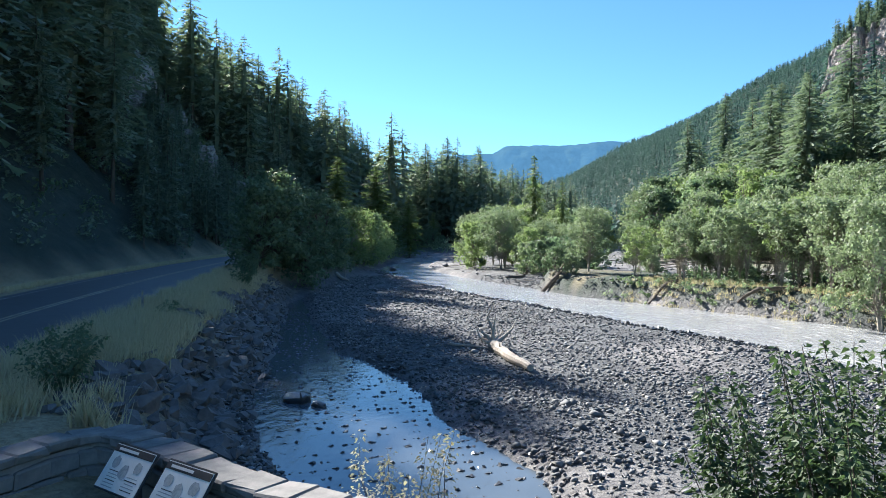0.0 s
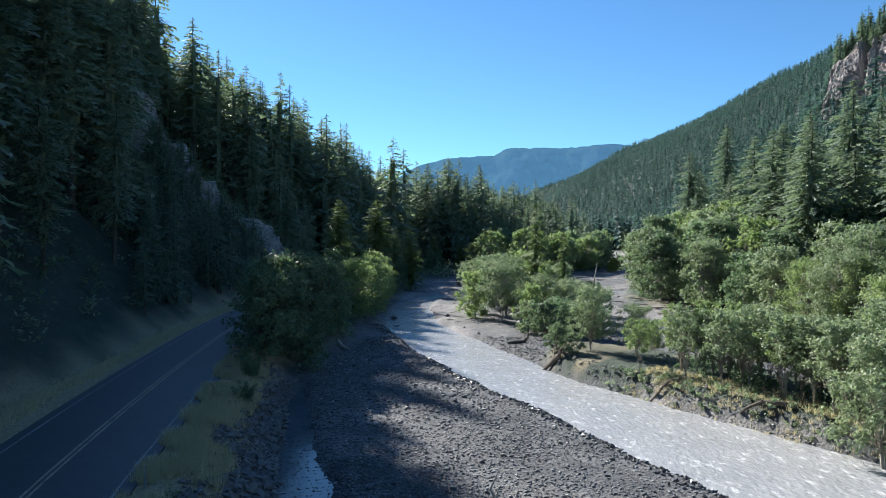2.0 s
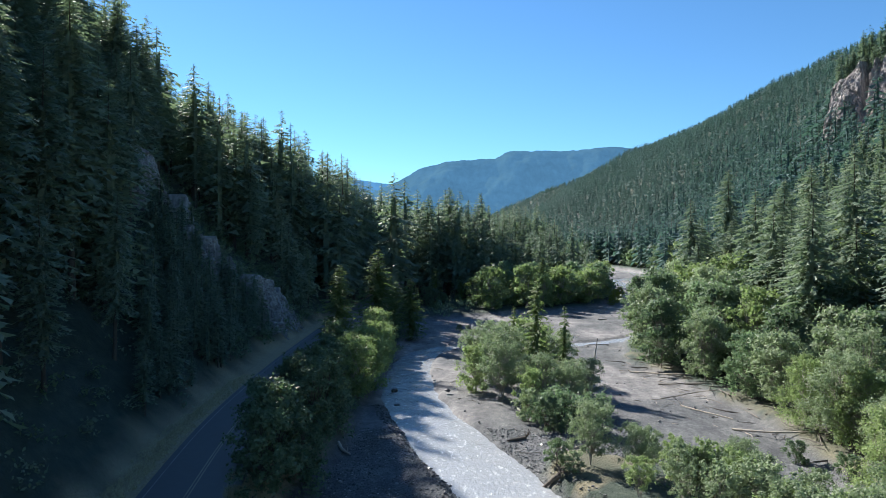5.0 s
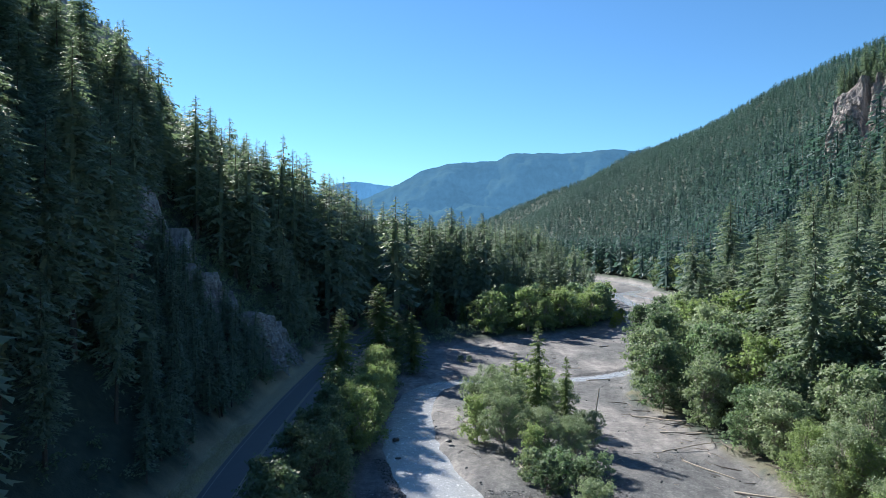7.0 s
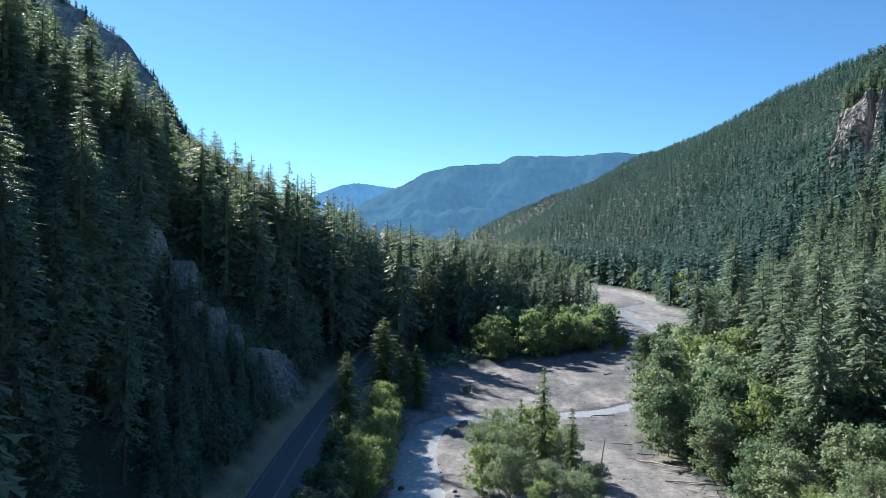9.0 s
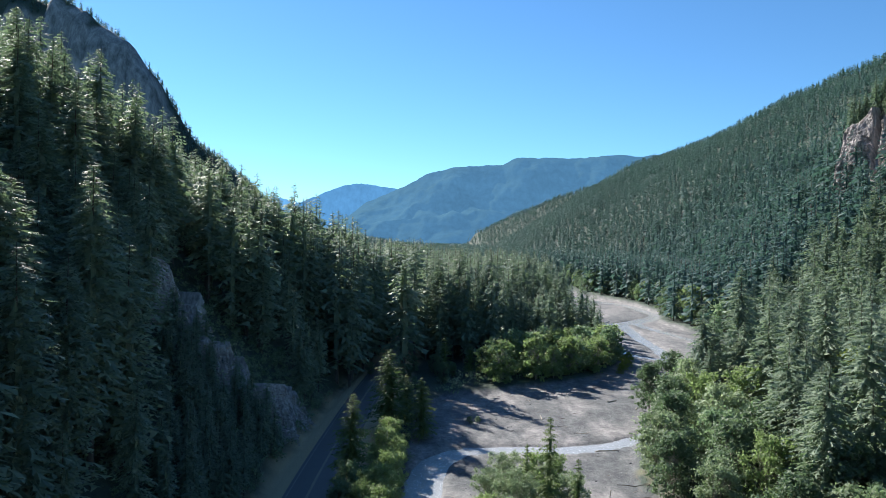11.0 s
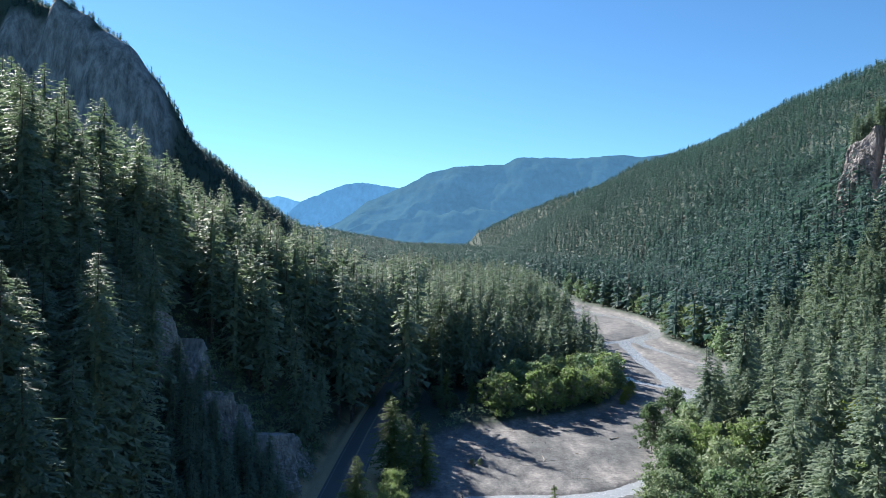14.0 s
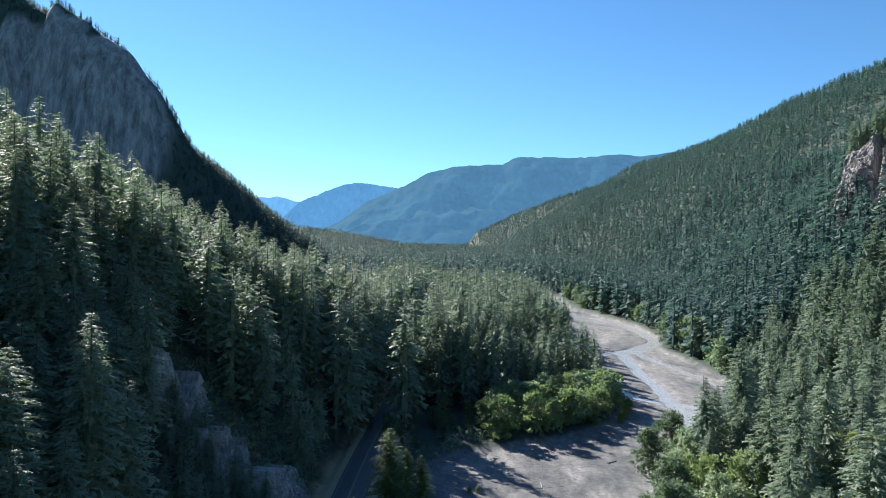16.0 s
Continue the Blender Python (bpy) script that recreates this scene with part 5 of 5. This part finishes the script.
# ---------------------------------------------------------------- driftwood
def log_thing(label, x0, y0, x1, y1, r, seed, roots=0, twigs=0, group="driftwood logs", lift=0.0, rise=0.0, wood=None):
    """A stripped trunk lying on the ground from its butt to its tip, with root stubs and branch stubs."""
    g_ = np.random.RandomState(seed)
    n = 9
    t = np.linspace(0, 1, n)
    L = math.hypot(x1 - x0, y1 - y0)
    px, py = x0 + (x1 - x0) * t, y0 + (y1 - y0) * t
    gz = land(px, py)[0]
    bow = 0.05 * L * g_.randn() * np.sin(np.pi * t) + 0.018 * L * g_.randn() * np.sin(2 * np.pi * t)
    px, py = px + (y1 - y0) / L * bow, py - (x1 - x0) / L * bow
    base = np.maximum(np.interp(t, [0, 1], [gz[0], gz[-1]]), gz) + r * 0.75 + lift + rise * t
    p = np.stack([px + 0.008 * L * g_.randn(n), py + 0.008 * L * g_.randn(n), base], -1)
    o = p[0].copy()
    thing = top("driftwood_log", Matrix.Translation(o), label, "log", group)
    rad = r * (1 - 0.45 * t) * (1 + 0.08 * g_.randn(n))
    rad[-1] *= 0.8
    v_, f_ = tube(p - o, rad, 9)
    bm = bmesh.new()
    vs = [bm.verts.new(q) for q in v_]
    for q in f_:
        bm.faces.new([vs[k] for k in q])
    bm.faces.new(vs[:9][::-1])
    bm.faces.new(vs[-9:])
    wood = wood or DEADWOOD
    part("log", bm, wood, thing)
    d = np.array([x1 - x0, y1 - y0, 0]) / L
    for k in range(roots):
        a = g_.rand(3) - 0.5
        up = np.array([a[0] * 1.6, a[1] * 1.6, 0.35 + g_.rand()]) - d * 0.5
        up /= np.linalg.norm(up)
        ln = r * g_.uniform(2.5, 6.5)
        q = np.array([[0, 0, 0], up * ln * 0.4, up * ln * 0.75 + np.array([*(g_.randn(2) * 0.12 * ln), 0]), up * ln + g_.randn(3) * 0.18 * ln])
        part("root", raw_mesh("root", *tube(q + np.array([0, 0, 0.1 * r]), np.array([0.42, 0.3, 0.2, 0.06]) * r, 6), [wood], smooth=True), None, thing)
    for k in range(twigs):
        i_ = g_.randint(2, n - 1)
        up = np.array([g_.randn(), g_.randn(), 0.5 + g_.rand()])
        up /= np.linalg.norm(up)
        ln = r * g_.uniform(2, 5)
        part("branch", raw_mesh("branch", *tube(np.array([p[i_] - o, p[i_] - o + up * ln * 0.5, p[i_] - o + up * ln + g_.randn(3) * 0.1 * ln]), np.array([0.2, 0.14, 0.05]) * r, 5), [wood], smooth=True), None, thing)
    return thing


log_thing("bleached driftwood trunk with upturned roots on the gravel bar", 2.15, 29.6, 3.05, 24.6, 0.25, 601, roots=9, twigs=1)
log_thing("thin bleached branch lying beside the driftwood trunk", 0.3, 30.6, 2.2, 29.3, 0.07, 602, twigs=2)
log_thing("pale driftwood log at the foot of the shaded bank", -11.4, 75.5, -9.9, 73.5, 0.2, 603, twigs=1)
LOGS = [(3.1, 115.6, 4.6, 113.6, 0.16), (11.6, 77.6, 12.9, 75.2, 0.22), (13.6, 76.0, 14.8, 77.2, 0.2), (42.6, 198, 46.2, 200.5, 0.28), (30, 151.8, 36.5, 150.2, 0.2), (31, 110, 38.5, 104, 0.24),
        (33, 96, 39, 90, 0.2), (30, 100, 37, 101.5, 0.16), (36.5, 84, 42, 79, 0.22), (34, 120, 38, 113, 0.25), (21.5, 176.5, 22.6, 180.5, 0.22), (4.2, 170, 5.4, 175, 0.2), (64, 207.6, 70, 206.4, 0.16),
        (55, 207.8, 60, 207, 0.14), (61.5, 238, 63.5, 237.2, 0.25), (72, 246, 77, 249, 0.16), (74, 252, 75, 247, 0.14), (48, 190, 51, 192, 0.2), (9.2, 94, 10.4, 91.4, 0.2)]
for k, (x0, y0, x1, y1, r) in enumerate(LOGS):
    w_ = 0.35 * math.hypot(x1 - x0, y1 - y0)
    log_thing("bleached driftwood log stranded on the gravel flat", x0 + rng.uniform(-w_, w_), y0, x1 + rng.uniform(-w_, w_), y1 + rng.uniform(-w_, w_), r * 0.62, 610 + k, roots=3 if k % 3 == 0 else 0, twigs=k % 3)
log_thing("dark driftwood tangle hanging over the cut bank", 9.2, 79.8, 7.0, 78.6, 0.2, 640, roots=6, twigs=4, wood=BARK)
log_thing("dark root mass washed out at the river edge", 10.6, 64.6, 9.0, 65.8, 0.24, 641, roots=7, twigs=2, wood=BARK)
log_thing("grey log jutting from the undercut bank", 22.6, 44.5, 19.6, 46.6, 0.16, 642, roots=4, twigs=2, wood=BARK)
log_thing("grey log jutting from the undercut bank", 17.5, 52.5, 15.4, 53.2, 0.13, 643, roots=4, twigs=3, wood=BARK)
log_thing("leaning dead pole standing on the island gravel", 21.6, 103, 22.6, 104.2, 0.14, 644, rise=8.0)
log_thing("pale fallen trunk lying across the rock ledge", -43, 148, -49, 155, 0.16, 645, twigs=3)


def stuff_sticks(name, label, places, sizes, mat, seed):
    """Broken branches strewn on the ground, as one mesh."""
    g_ = np.random.RandomState(seed)
    z = land(places[:, 0], places[:, 1])[0]
    pieces = []
    for (x, y), L, zz in zip(places, sizes, z):
        a = g_.rand() * 6.28
        d = np.array([np.cos(a), np.sin(a), 0])
        q = np.array([x, y, zz + 0.03]) + np.array([0.0, 0.5, 1.0])[:, None] * d * L + g_.randn(3, 3) * np.array([0.06, 0.06, 0.0]) * L
        q[:, 2] += np.array([0.0, 0.04, 0.14 * g_.rand()]) * L
        pieces.append(tube(q, np.array([0.034, 0.026, 0.010]) * L ** 0.7, 4))
    return tagged(new(name, raw_mesh(name, *join(pieces), [mat])), label, "driftwood", kind="stuff")


# leaves of the backlit saplings, their shade put into a darker colour
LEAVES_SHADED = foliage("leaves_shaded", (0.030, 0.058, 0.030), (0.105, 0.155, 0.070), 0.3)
STICK_DARK = plain("wet_wood", [(0.3, (0.05, 0.042, 0.035)), (0.7, (0.16, 0.13, 0.105))], 4.0, 0.7, 0.5, 0.01)
g = np.random.RandomState(650)
p = np.stack([g.uniform(-8, 44, 1600), g.uniform(72, 215, 1600)], -1)
p = p[(inside(p[:, 0], p[:, 1], BED) > 0.3) & (polyline_info(p[:, 0], p[:, 1], RIVER)[0] > 5.5) & (value_noise(p[:, 0], p[:, 1], 13, 651) > -0.05)]
stuff_sticks("driftwood_litter", "dark broken branches strewn over the gravel flat", p[::5], g.uniform(0.5, 2.0, len(p[::5])), STICK_DARK, 652)
stuff_sticks("driftwood_litter", "bleached broken branches strewn over the gravel flat", p[1::5], g.uniform(0.5, 2.2, len(p[1::5])), DEADWOOD, 653)
p = along([(33, 131), (36, 117), (38, 102), (39, 86), (38, 70)], 170, -7, 0.5, 0.9, 4.2, 654)
stuff_sticks("driftwood_litter", "dark tangle of flood wood along the wooded bank", p[:, :2], p[:, 2], STICK_DARK, 655)


# ---------------------------------------------------------------- the lookout: stone wall, panels, saplings
WALL = spline([(-6.75, 7.6, 0), (-6.0, 9.3, 0), (-5.5, 10.35, 0), (-5.0, 10.62, 0), (-4.0, 9.85, 0), (-2.5, 8.55, 0), (-1.25, 7.75, 0), (0.2, 6.6, 0), (1.6, 5.0, 0)], 0.25)
STONE = plain("wall_stone", [(0.3, (0.10, 0.10, 0.10)), (0.55, (0.19, 0.185, 0.175)), (0.8, (0.30, 0.285, 0.26))], 5.0, 0.85, 0.7, 0.02)
MORTAR = plain("mortar", [(0.3, (0.16, 0.155, 0.15)), (0.7, (0.28, 0.27, 0.26))], 9.0, 0.9, 0.4, 0.01)
wall = top("stone_wall", Matrix.Identity(4), "low curved lookout wall of mortared grey fieldstone", "wall", kind="structure")
wl = WALL.copy()
wl[:, 2] = 1.62
wv, wf = slab(wl, 0.20, 0.95, 0.0)
part("core", raw_mesh("core", wv, wf, [MORTAR]), None, wall)


def block(sx, sy, sz, seed, bev=0.03):
    """A hewn stone with worn edges."""
    g_ = np.random.RandomState(seed)
    bm = bmesh.new()
    bmesh.ops.create_cube(bm, size=1.0, matrix=Matrix.Diagonal((sx, sy, sz, 1)))
    for v_ in bm.verts:
        v_.co += Vector((g_.rand(3) - 0.5) * np.array([sx, sy, sz]) * 0.16)
    bmesh.ops.bevel(bm, geom=bm.edges[:], offset=bev, segments=1, affect="EDGES")
    m_ = bpy.data.meshes.new("stone")
    bm.to_mesh(m_)
    bm.free()
    m_.materials.append(STONE)
    return m_


caps = [block(0.52, 0.56, 0.15, 700 + k) for k in range(5)]
faces_ = [block(0.40 + 0.1 * (k % 3), 0.12, 0.24, 710 + k) for k in range(6)]
arc = np.r_[0, np.cumsum(np.hypot(*np.diff(WALL[:, :2], axis=0).T))]
tang = np.gradient(WALL[:, :2], axis=0)
for k, s in enumerate(np.arange(0.25, arc[-1], 0.5)):
    x, y = np.interp(s, arc, WALL[:, 0]), np.interp(s, arc, WALL[:, 1])
    a = math.degrees(math.atan2(np.interp(s, arc, tang[:, 1]), np.interp(s, arc, tang[:, 0])))
    c = part("capstone", caps[k % 5], None, wall)
    c.matrix_world = pose(x, y, 1.70 + 0.01 * (k % 3), rng.uniform(-2, 2), rng.uniform(-2, 2), a + 180 * (k % 2))
    for row in range(3):
        for s_ in (-1, 1):
            ph = 0.25 * (row % 2)
            nx_, ny_ = math.sin(radians(a)) * 0.22 * s_, -math.cos(radians(a)) * 0.22 * s_
            st = part("stone", faces_[(k * 5 + row * 7 + (s_ > 0)) % 6], None, wall)
            st.matrix_world = pose(x + nx_ + math.cos(radians(a)) * ph, y + ny_ + math.sin(radians(a)) * ph, 0.92 + 0.26 * row, rng.uniform(-3, 3), rng.uniform(-4, 4), a + rng.uniform(-3, 3))

PANEL_FACE = plain("panel_face", [(0.3, (0.62, 0.63, 0.60)), (0.7, (0.74, 0.75, 0.72))], 14.0, 0.4, 0.05, 0.001)
PANEL_DARK = plain("panel_dark", [(0.3, (0.025, 0.03, 0.035)), (0.7, (0.05, 0.055, 0.06))], 10.0, 0.4, 0.05, 0.001)
PANEL_GREY = plain("panel_grey", [(0.35, (0.22, 0.25, 0.26)), (0.65, (0.42, 0.45, 0.45))], 25.0, 0.5, 0.05, 0.001)


def box_bm(sx, sy, sz, x=0, y=0, z=0, bev=0.0):
    bm = bmesh.new()
    bmesh.ops.create_cube(bm, size=1.0, matrix=Matrix.Translation((x, y, z)) @ Matrix.Diagonal((sx, sy, sz, 1)))
    if bev:
        bmesh.ops.bevel(bm, geom=bm.edges[:], offset=bev, segments=2, affect="EDGES")
    return bm


def info_panel(x, y, z, turn, seed, label):
    """A slanted sign on a post: face, frame, dark heading, drawings and lines of small print as bars."""
    g_ = np.random.RandomState(seed)
    t = top("information_panel", pose(x, y, 0.95, 0, 0, turn), label, "sign", "information panels")
    W, H = 0.88, 0.57
    tilt = Matrix.Translation((0, 0, z - 0.95)) @ pose(0, 0, 0, 54)

    def on(name, bm, mat, label_=""):
        ob = part(name, bm, mat, t, label_)
        ob.matrix_parent_inverse = Matrix.Identity(4)
        ob.matrix_basis = tilt
        return ob
    on("frame", box_bm(W + 0.05, H + 0.05, 0.03, 0, 0, -0.018, 0.008), PANEL_DARK)
    face = on("face", box_bm(W, H, 0.008, 0, 0, 0.002), PANEL_FACE)

    def printed(name, bm, mat, label_=""):
        return part(name, bm, mat, face, label_)
    printed("heading", box_bm(W - 0.01, 0.09, 0.004, 0, H / 2 - 0.055, 0.008), PANEL_DARK)
    printed("heading_text", box_bm(W * 0.5, 0.035, 0.003, -W * 0.14, H / 2 - 0.055, 0.0118), PANEL_FACE)
    for k in range(3):
        bm = bmesh.new()
        bmesh.ops.create_circle(bm, cap_ends=True, segments=14, radius=0.07 + 0.03 * g_.rand())
        for v_ in bm.verts:
            v_.co *= 1 + 0.35 * (g_.rand() - 0.5)
            v_.co += Vector((-0.26 + 0.25 * k, 0.06 - 0.09 * (k % 2), 0.0072))
        ex = bmesh.ops.extrude_face_region(bm, geom=bm.faces[:])
        bmesh.ops.translate(bm, vec=(0, 0, 0.003), verts=[e for e in ex["geom"] if isinstance(e, bmesh.types.BMVert)])
        printed("drawing", bm, PANEL_GREY)
    for k in range(11):
        printed("text_line", box_bm(W * g_.uniform(0.22, 0.36), 0.012, 0.003, W * (0.26 if k % 2 else -0.22), -0.05 - 0.020 * k + g_.uniform(-0.002, 0.002), 0.0078), PANEL_GREY if k % 3 else PANEL_DARK)
    for sx in (-0.22, 0.22):
        p_ = part("post", box_bm(0.05, 0.05, z - 1.0, sx, 0.06, (z - 1.0) / 2, 0.006), PANEL_DARK, t)
    return t


info_panel(-4.04, 8.88, 1.73, -36, 1, "white slanted information panel with a dark heading by the wall")
info_panel(-3.09, 8.18, 1.73, -36, 2, "white slanted information panel with a dark heading by the wall")


def sapling(x, y, h, spread, n, leaf, mat, label, seed, name="sapling", wilt=0.0):
    """Upright shoots, each with leaves set along it."""
    g_ = np.random.RandomState(seed)
    z0 = ground_z(x, y)
    t = top(name, Matrix.Translation((x, y, z0)), label, "shrub", "plants at the lookout")
    V, m_ = [], 0
    for k in range(n):
        a, b = g_.rand() * 6.28, spread * np.sqrt(g_.rand())
        hh = h * g_.uniform(0.55, 1.0)
        tt = np.linspace(0, 1, 6)
        p = np.stack([np.cos(a) * b * (0.25 + 0.75 * tt) + 0.05 * g_.randn(6) * tt, np.sin(a) * b * (0.25 + 0.75 * tt) + 0.05 * g_.randn(6) * tt, hh * tt - 0.1], -1)
        part("stem", raw_mesh("stem", *tube(p, 0.014 * (1 - 0.8 * tt) * h / 3, 5), [BARK], smooth=True), None, t)
        for q in range(int(hh * 95 * (1 - wilt))):
            u = g_.uniform(0.15, 1.0)
            c = np.array([np.interp(u, tt, p[:, i]) for i in range(3)])
            d = g_.randn(3) * np.array([1, 1, 0.4])
            d /= np.linalg.norm(d)
            r_ = 0.28 * (1.15 - u) * g_.rand() + 0.03
            c = c + d * r_
            w_ = np.cross(d, g_.randn(3) * 0.5 + np.array([0, 0, 1]))
            w_ /= np.linalg.norm(w_)
            s = leaf * g_.uniform(0.6, 1.2)
            dn = np.array([0, 0, -0.35 * s])
            V.append([c, c + d * s * 0.4 + w_ * s * 0.32, c + d * s + dn, c + d * s * 0.4 - w_ * s * 0.32])
    V = np.array(V).reshape(-1, 3)
    part("leaves", raw_mesh("leaves", V, np.arange(len(V)).reshape(-1, 4), [mat]), None, t)
    return t


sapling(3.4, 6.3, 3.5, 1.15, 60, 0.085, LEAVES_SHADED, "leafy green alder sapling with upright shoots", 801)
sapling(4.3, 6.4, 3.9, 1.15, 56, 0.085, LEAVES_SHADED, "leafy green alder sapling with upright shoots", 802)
sapling(-0.5, 8.6, 2.3, 0.7, 18, 0.06, DRY_GRASS, "sparse brown seeding weed beside the wall", 803, "weed", 0.2)
sapling(-7.9, 14.2, 1.3, 0.9, 16, 0.11, LEAVES_DARK, "low dark green shrub on the road verge", 804, "shrub")
sapling(-9.4, 17.5, 1.2, 0.9, 14, 0.11, LEAVES_DARK, "low dark green shrub on the road verge", 805, "shrub")
sapling(-10.2, 26.5, 0.9, 0.6, 10, 0.10, LEAVES_DARK, "low dark green shrub on the road verge", 806, "shrub")
sapling(-12.6, 43.5, 1.5, 0.9, 14, 0.12, LEAVES_DARK, "dark green bush above the stone bank", 807, "shrub")
sapling(-13.8, 50.0, 2.0, 1.2, 16, 0.14, LEAVES_DARK, "dark green bush above the stone bank", 808, "shrub")


def stuff_grass(name, label, places, h, mat, seed, blades=14):
    g_ = np.random.RandomState(seed)
    z = land(places[:, 0], places[:, 1])[0]
    n = len(places) * blades
    c = np.repeat(np.stack([places[:, 0], places[:, 1], z - 0.02], -1), blades, 0) + np.stack([g_.randn(n) * 0.10, g_.randn(n) * 0.10, np.zeros(n)], -1)
    a = g_.rand(n) * 6.28
    hh = h * g_.uniform(0.5, 1.1, n)
    w_ = np.stack([np.cos(a), np.sin(a), np.zeros(n)], -1) * 0.019
    lean_ = np.stack([g_.randn(n), g_.randn(n), np.zeros(n)], -1) * (0.35 * hh)[:, None]
    tip = c + lean_ + np.stack([np.zeros(n), np.zeros(n), hh], -1)
    V = np.stack([c - w_, c + w_, tip], 1).reshape(-1, 3)
    return tagged(new(name, raw_mesh(name, V, np.arange(n * 3).reshape(-1, 3), [mat])), label, "grass", kind="stuff")


g = np.random.RandomState(820)
p = along([(-8.2, 12), (-10.6, 22), (-12, 30), (-13.6, 40), (-15.4, 50), (-17.4, 62)], 5200, -1.2, 2.4, 0.2, 0.5, 821)
p = p[value_noise(p[:, 0], p[:, 1], 2.2, 829, 4) > -0.12]
stuff_grass("dry_grass", "dry straw-coloured grass on the road verge", p[:, :2], 0.62, DRY_GRASS, 822)
p = along([(-22.4, 26), (-24.3, 40), (-26.2, 58), (-28.2, 80), (-29.2, 105)], 1500, -2.6, 0.6, 0.2, 0.5, 823)
stuff_grass("verge_grass", "dry straw-coloured grass below the slope", p[:, :2], 0.38, DRY_GRASS, 824)
p = along([(24.6, 38.6), (21.2, 44.6), (18.8, 48.8), (16, 53.2), (13.4, 58)], 90, -0.5, 1.8, 0.25, 0.7, 827)
stuff_shrubs("bank_herbs", "low green and rusty herbs on the cut river bank", p[:, :2], p[:, 2], [LEAVES_ALDER, LEAVES_DARK, LEAVES_WILLOW], 828, 60)
p = along(RIGHT_BANK, 650, -1.2, 3.6, 0.2, 0.5, 825)
stuff_grass("bank_grass", "dry tan grass on the cut river bank", p[:, :2], 0.4, DRY_GRASS, 826)


def delineator(x, y):
    z = ground_z(x, y)
    t = top("delineator_post", Matrix.Translation((x, y, z)), "small white roadside marker post", "marker post", "roadside markers")
    post = part("post", box_bm(0.09, 0.03, 1.0, 0, 0, 0.45, 0.008), WHITE_PAINT, t)
    part("reflector", box_bm(0.06, 0.008, 0.12, 0, -0.02, 0.82, 0.002), YELLOW_PAINT, post, "small amber reflector")


delineator(-12.3, 28.7)
delineator(-16.9, 60)


# ---------------------------------------------------------------- riprap bank, its stones one by one
riprap = top("riprap_bank", Matrix.Identity(4), "bank of angular grey riprap stones below the road", "stone bank", kind="structure")
kinds = [stone_mesh(900 + k, ROCK, 12, (1, 0.8, 0.65)) for k in range(8)]
p = along([(-4.8, 13.5), (-6.3, 20), (-7.9, 28), (-9.3, 36), (-10.8, 44), (-12.2, 52)], 300, -2.5, 0.5, 0.22, 0.52, 901)
zs = land(p[:, 0], p[:, 1])[0]
for k, ((x, y, s), z) in enumerate(zip(p, zs)):
    ob = part("stone", kinds[k % 8], None, riprap)
    ob.matrix_world = pose(x, y, z + 0.15 * s, rng.uniform(-25, 25), rng.uniform(-25, 25), rng.uniform(0, 360)) @ Matrix.Diagonal((s, s, s, 1))
p = along([(-4.8, 13.5), (-6.3, 20), (-7.9, 28), (-9.3, 36), (-10.8, 44), (-12.2, 52), (-12.8, 58)], 1500, -2.9, 0.9, 0.10, 0.30, 902)
rest = stuff_stones("riprap_rubble", "smaller angular stones filling the riprap bank", p[:, :2], p[:, 2], ROCK, 903)
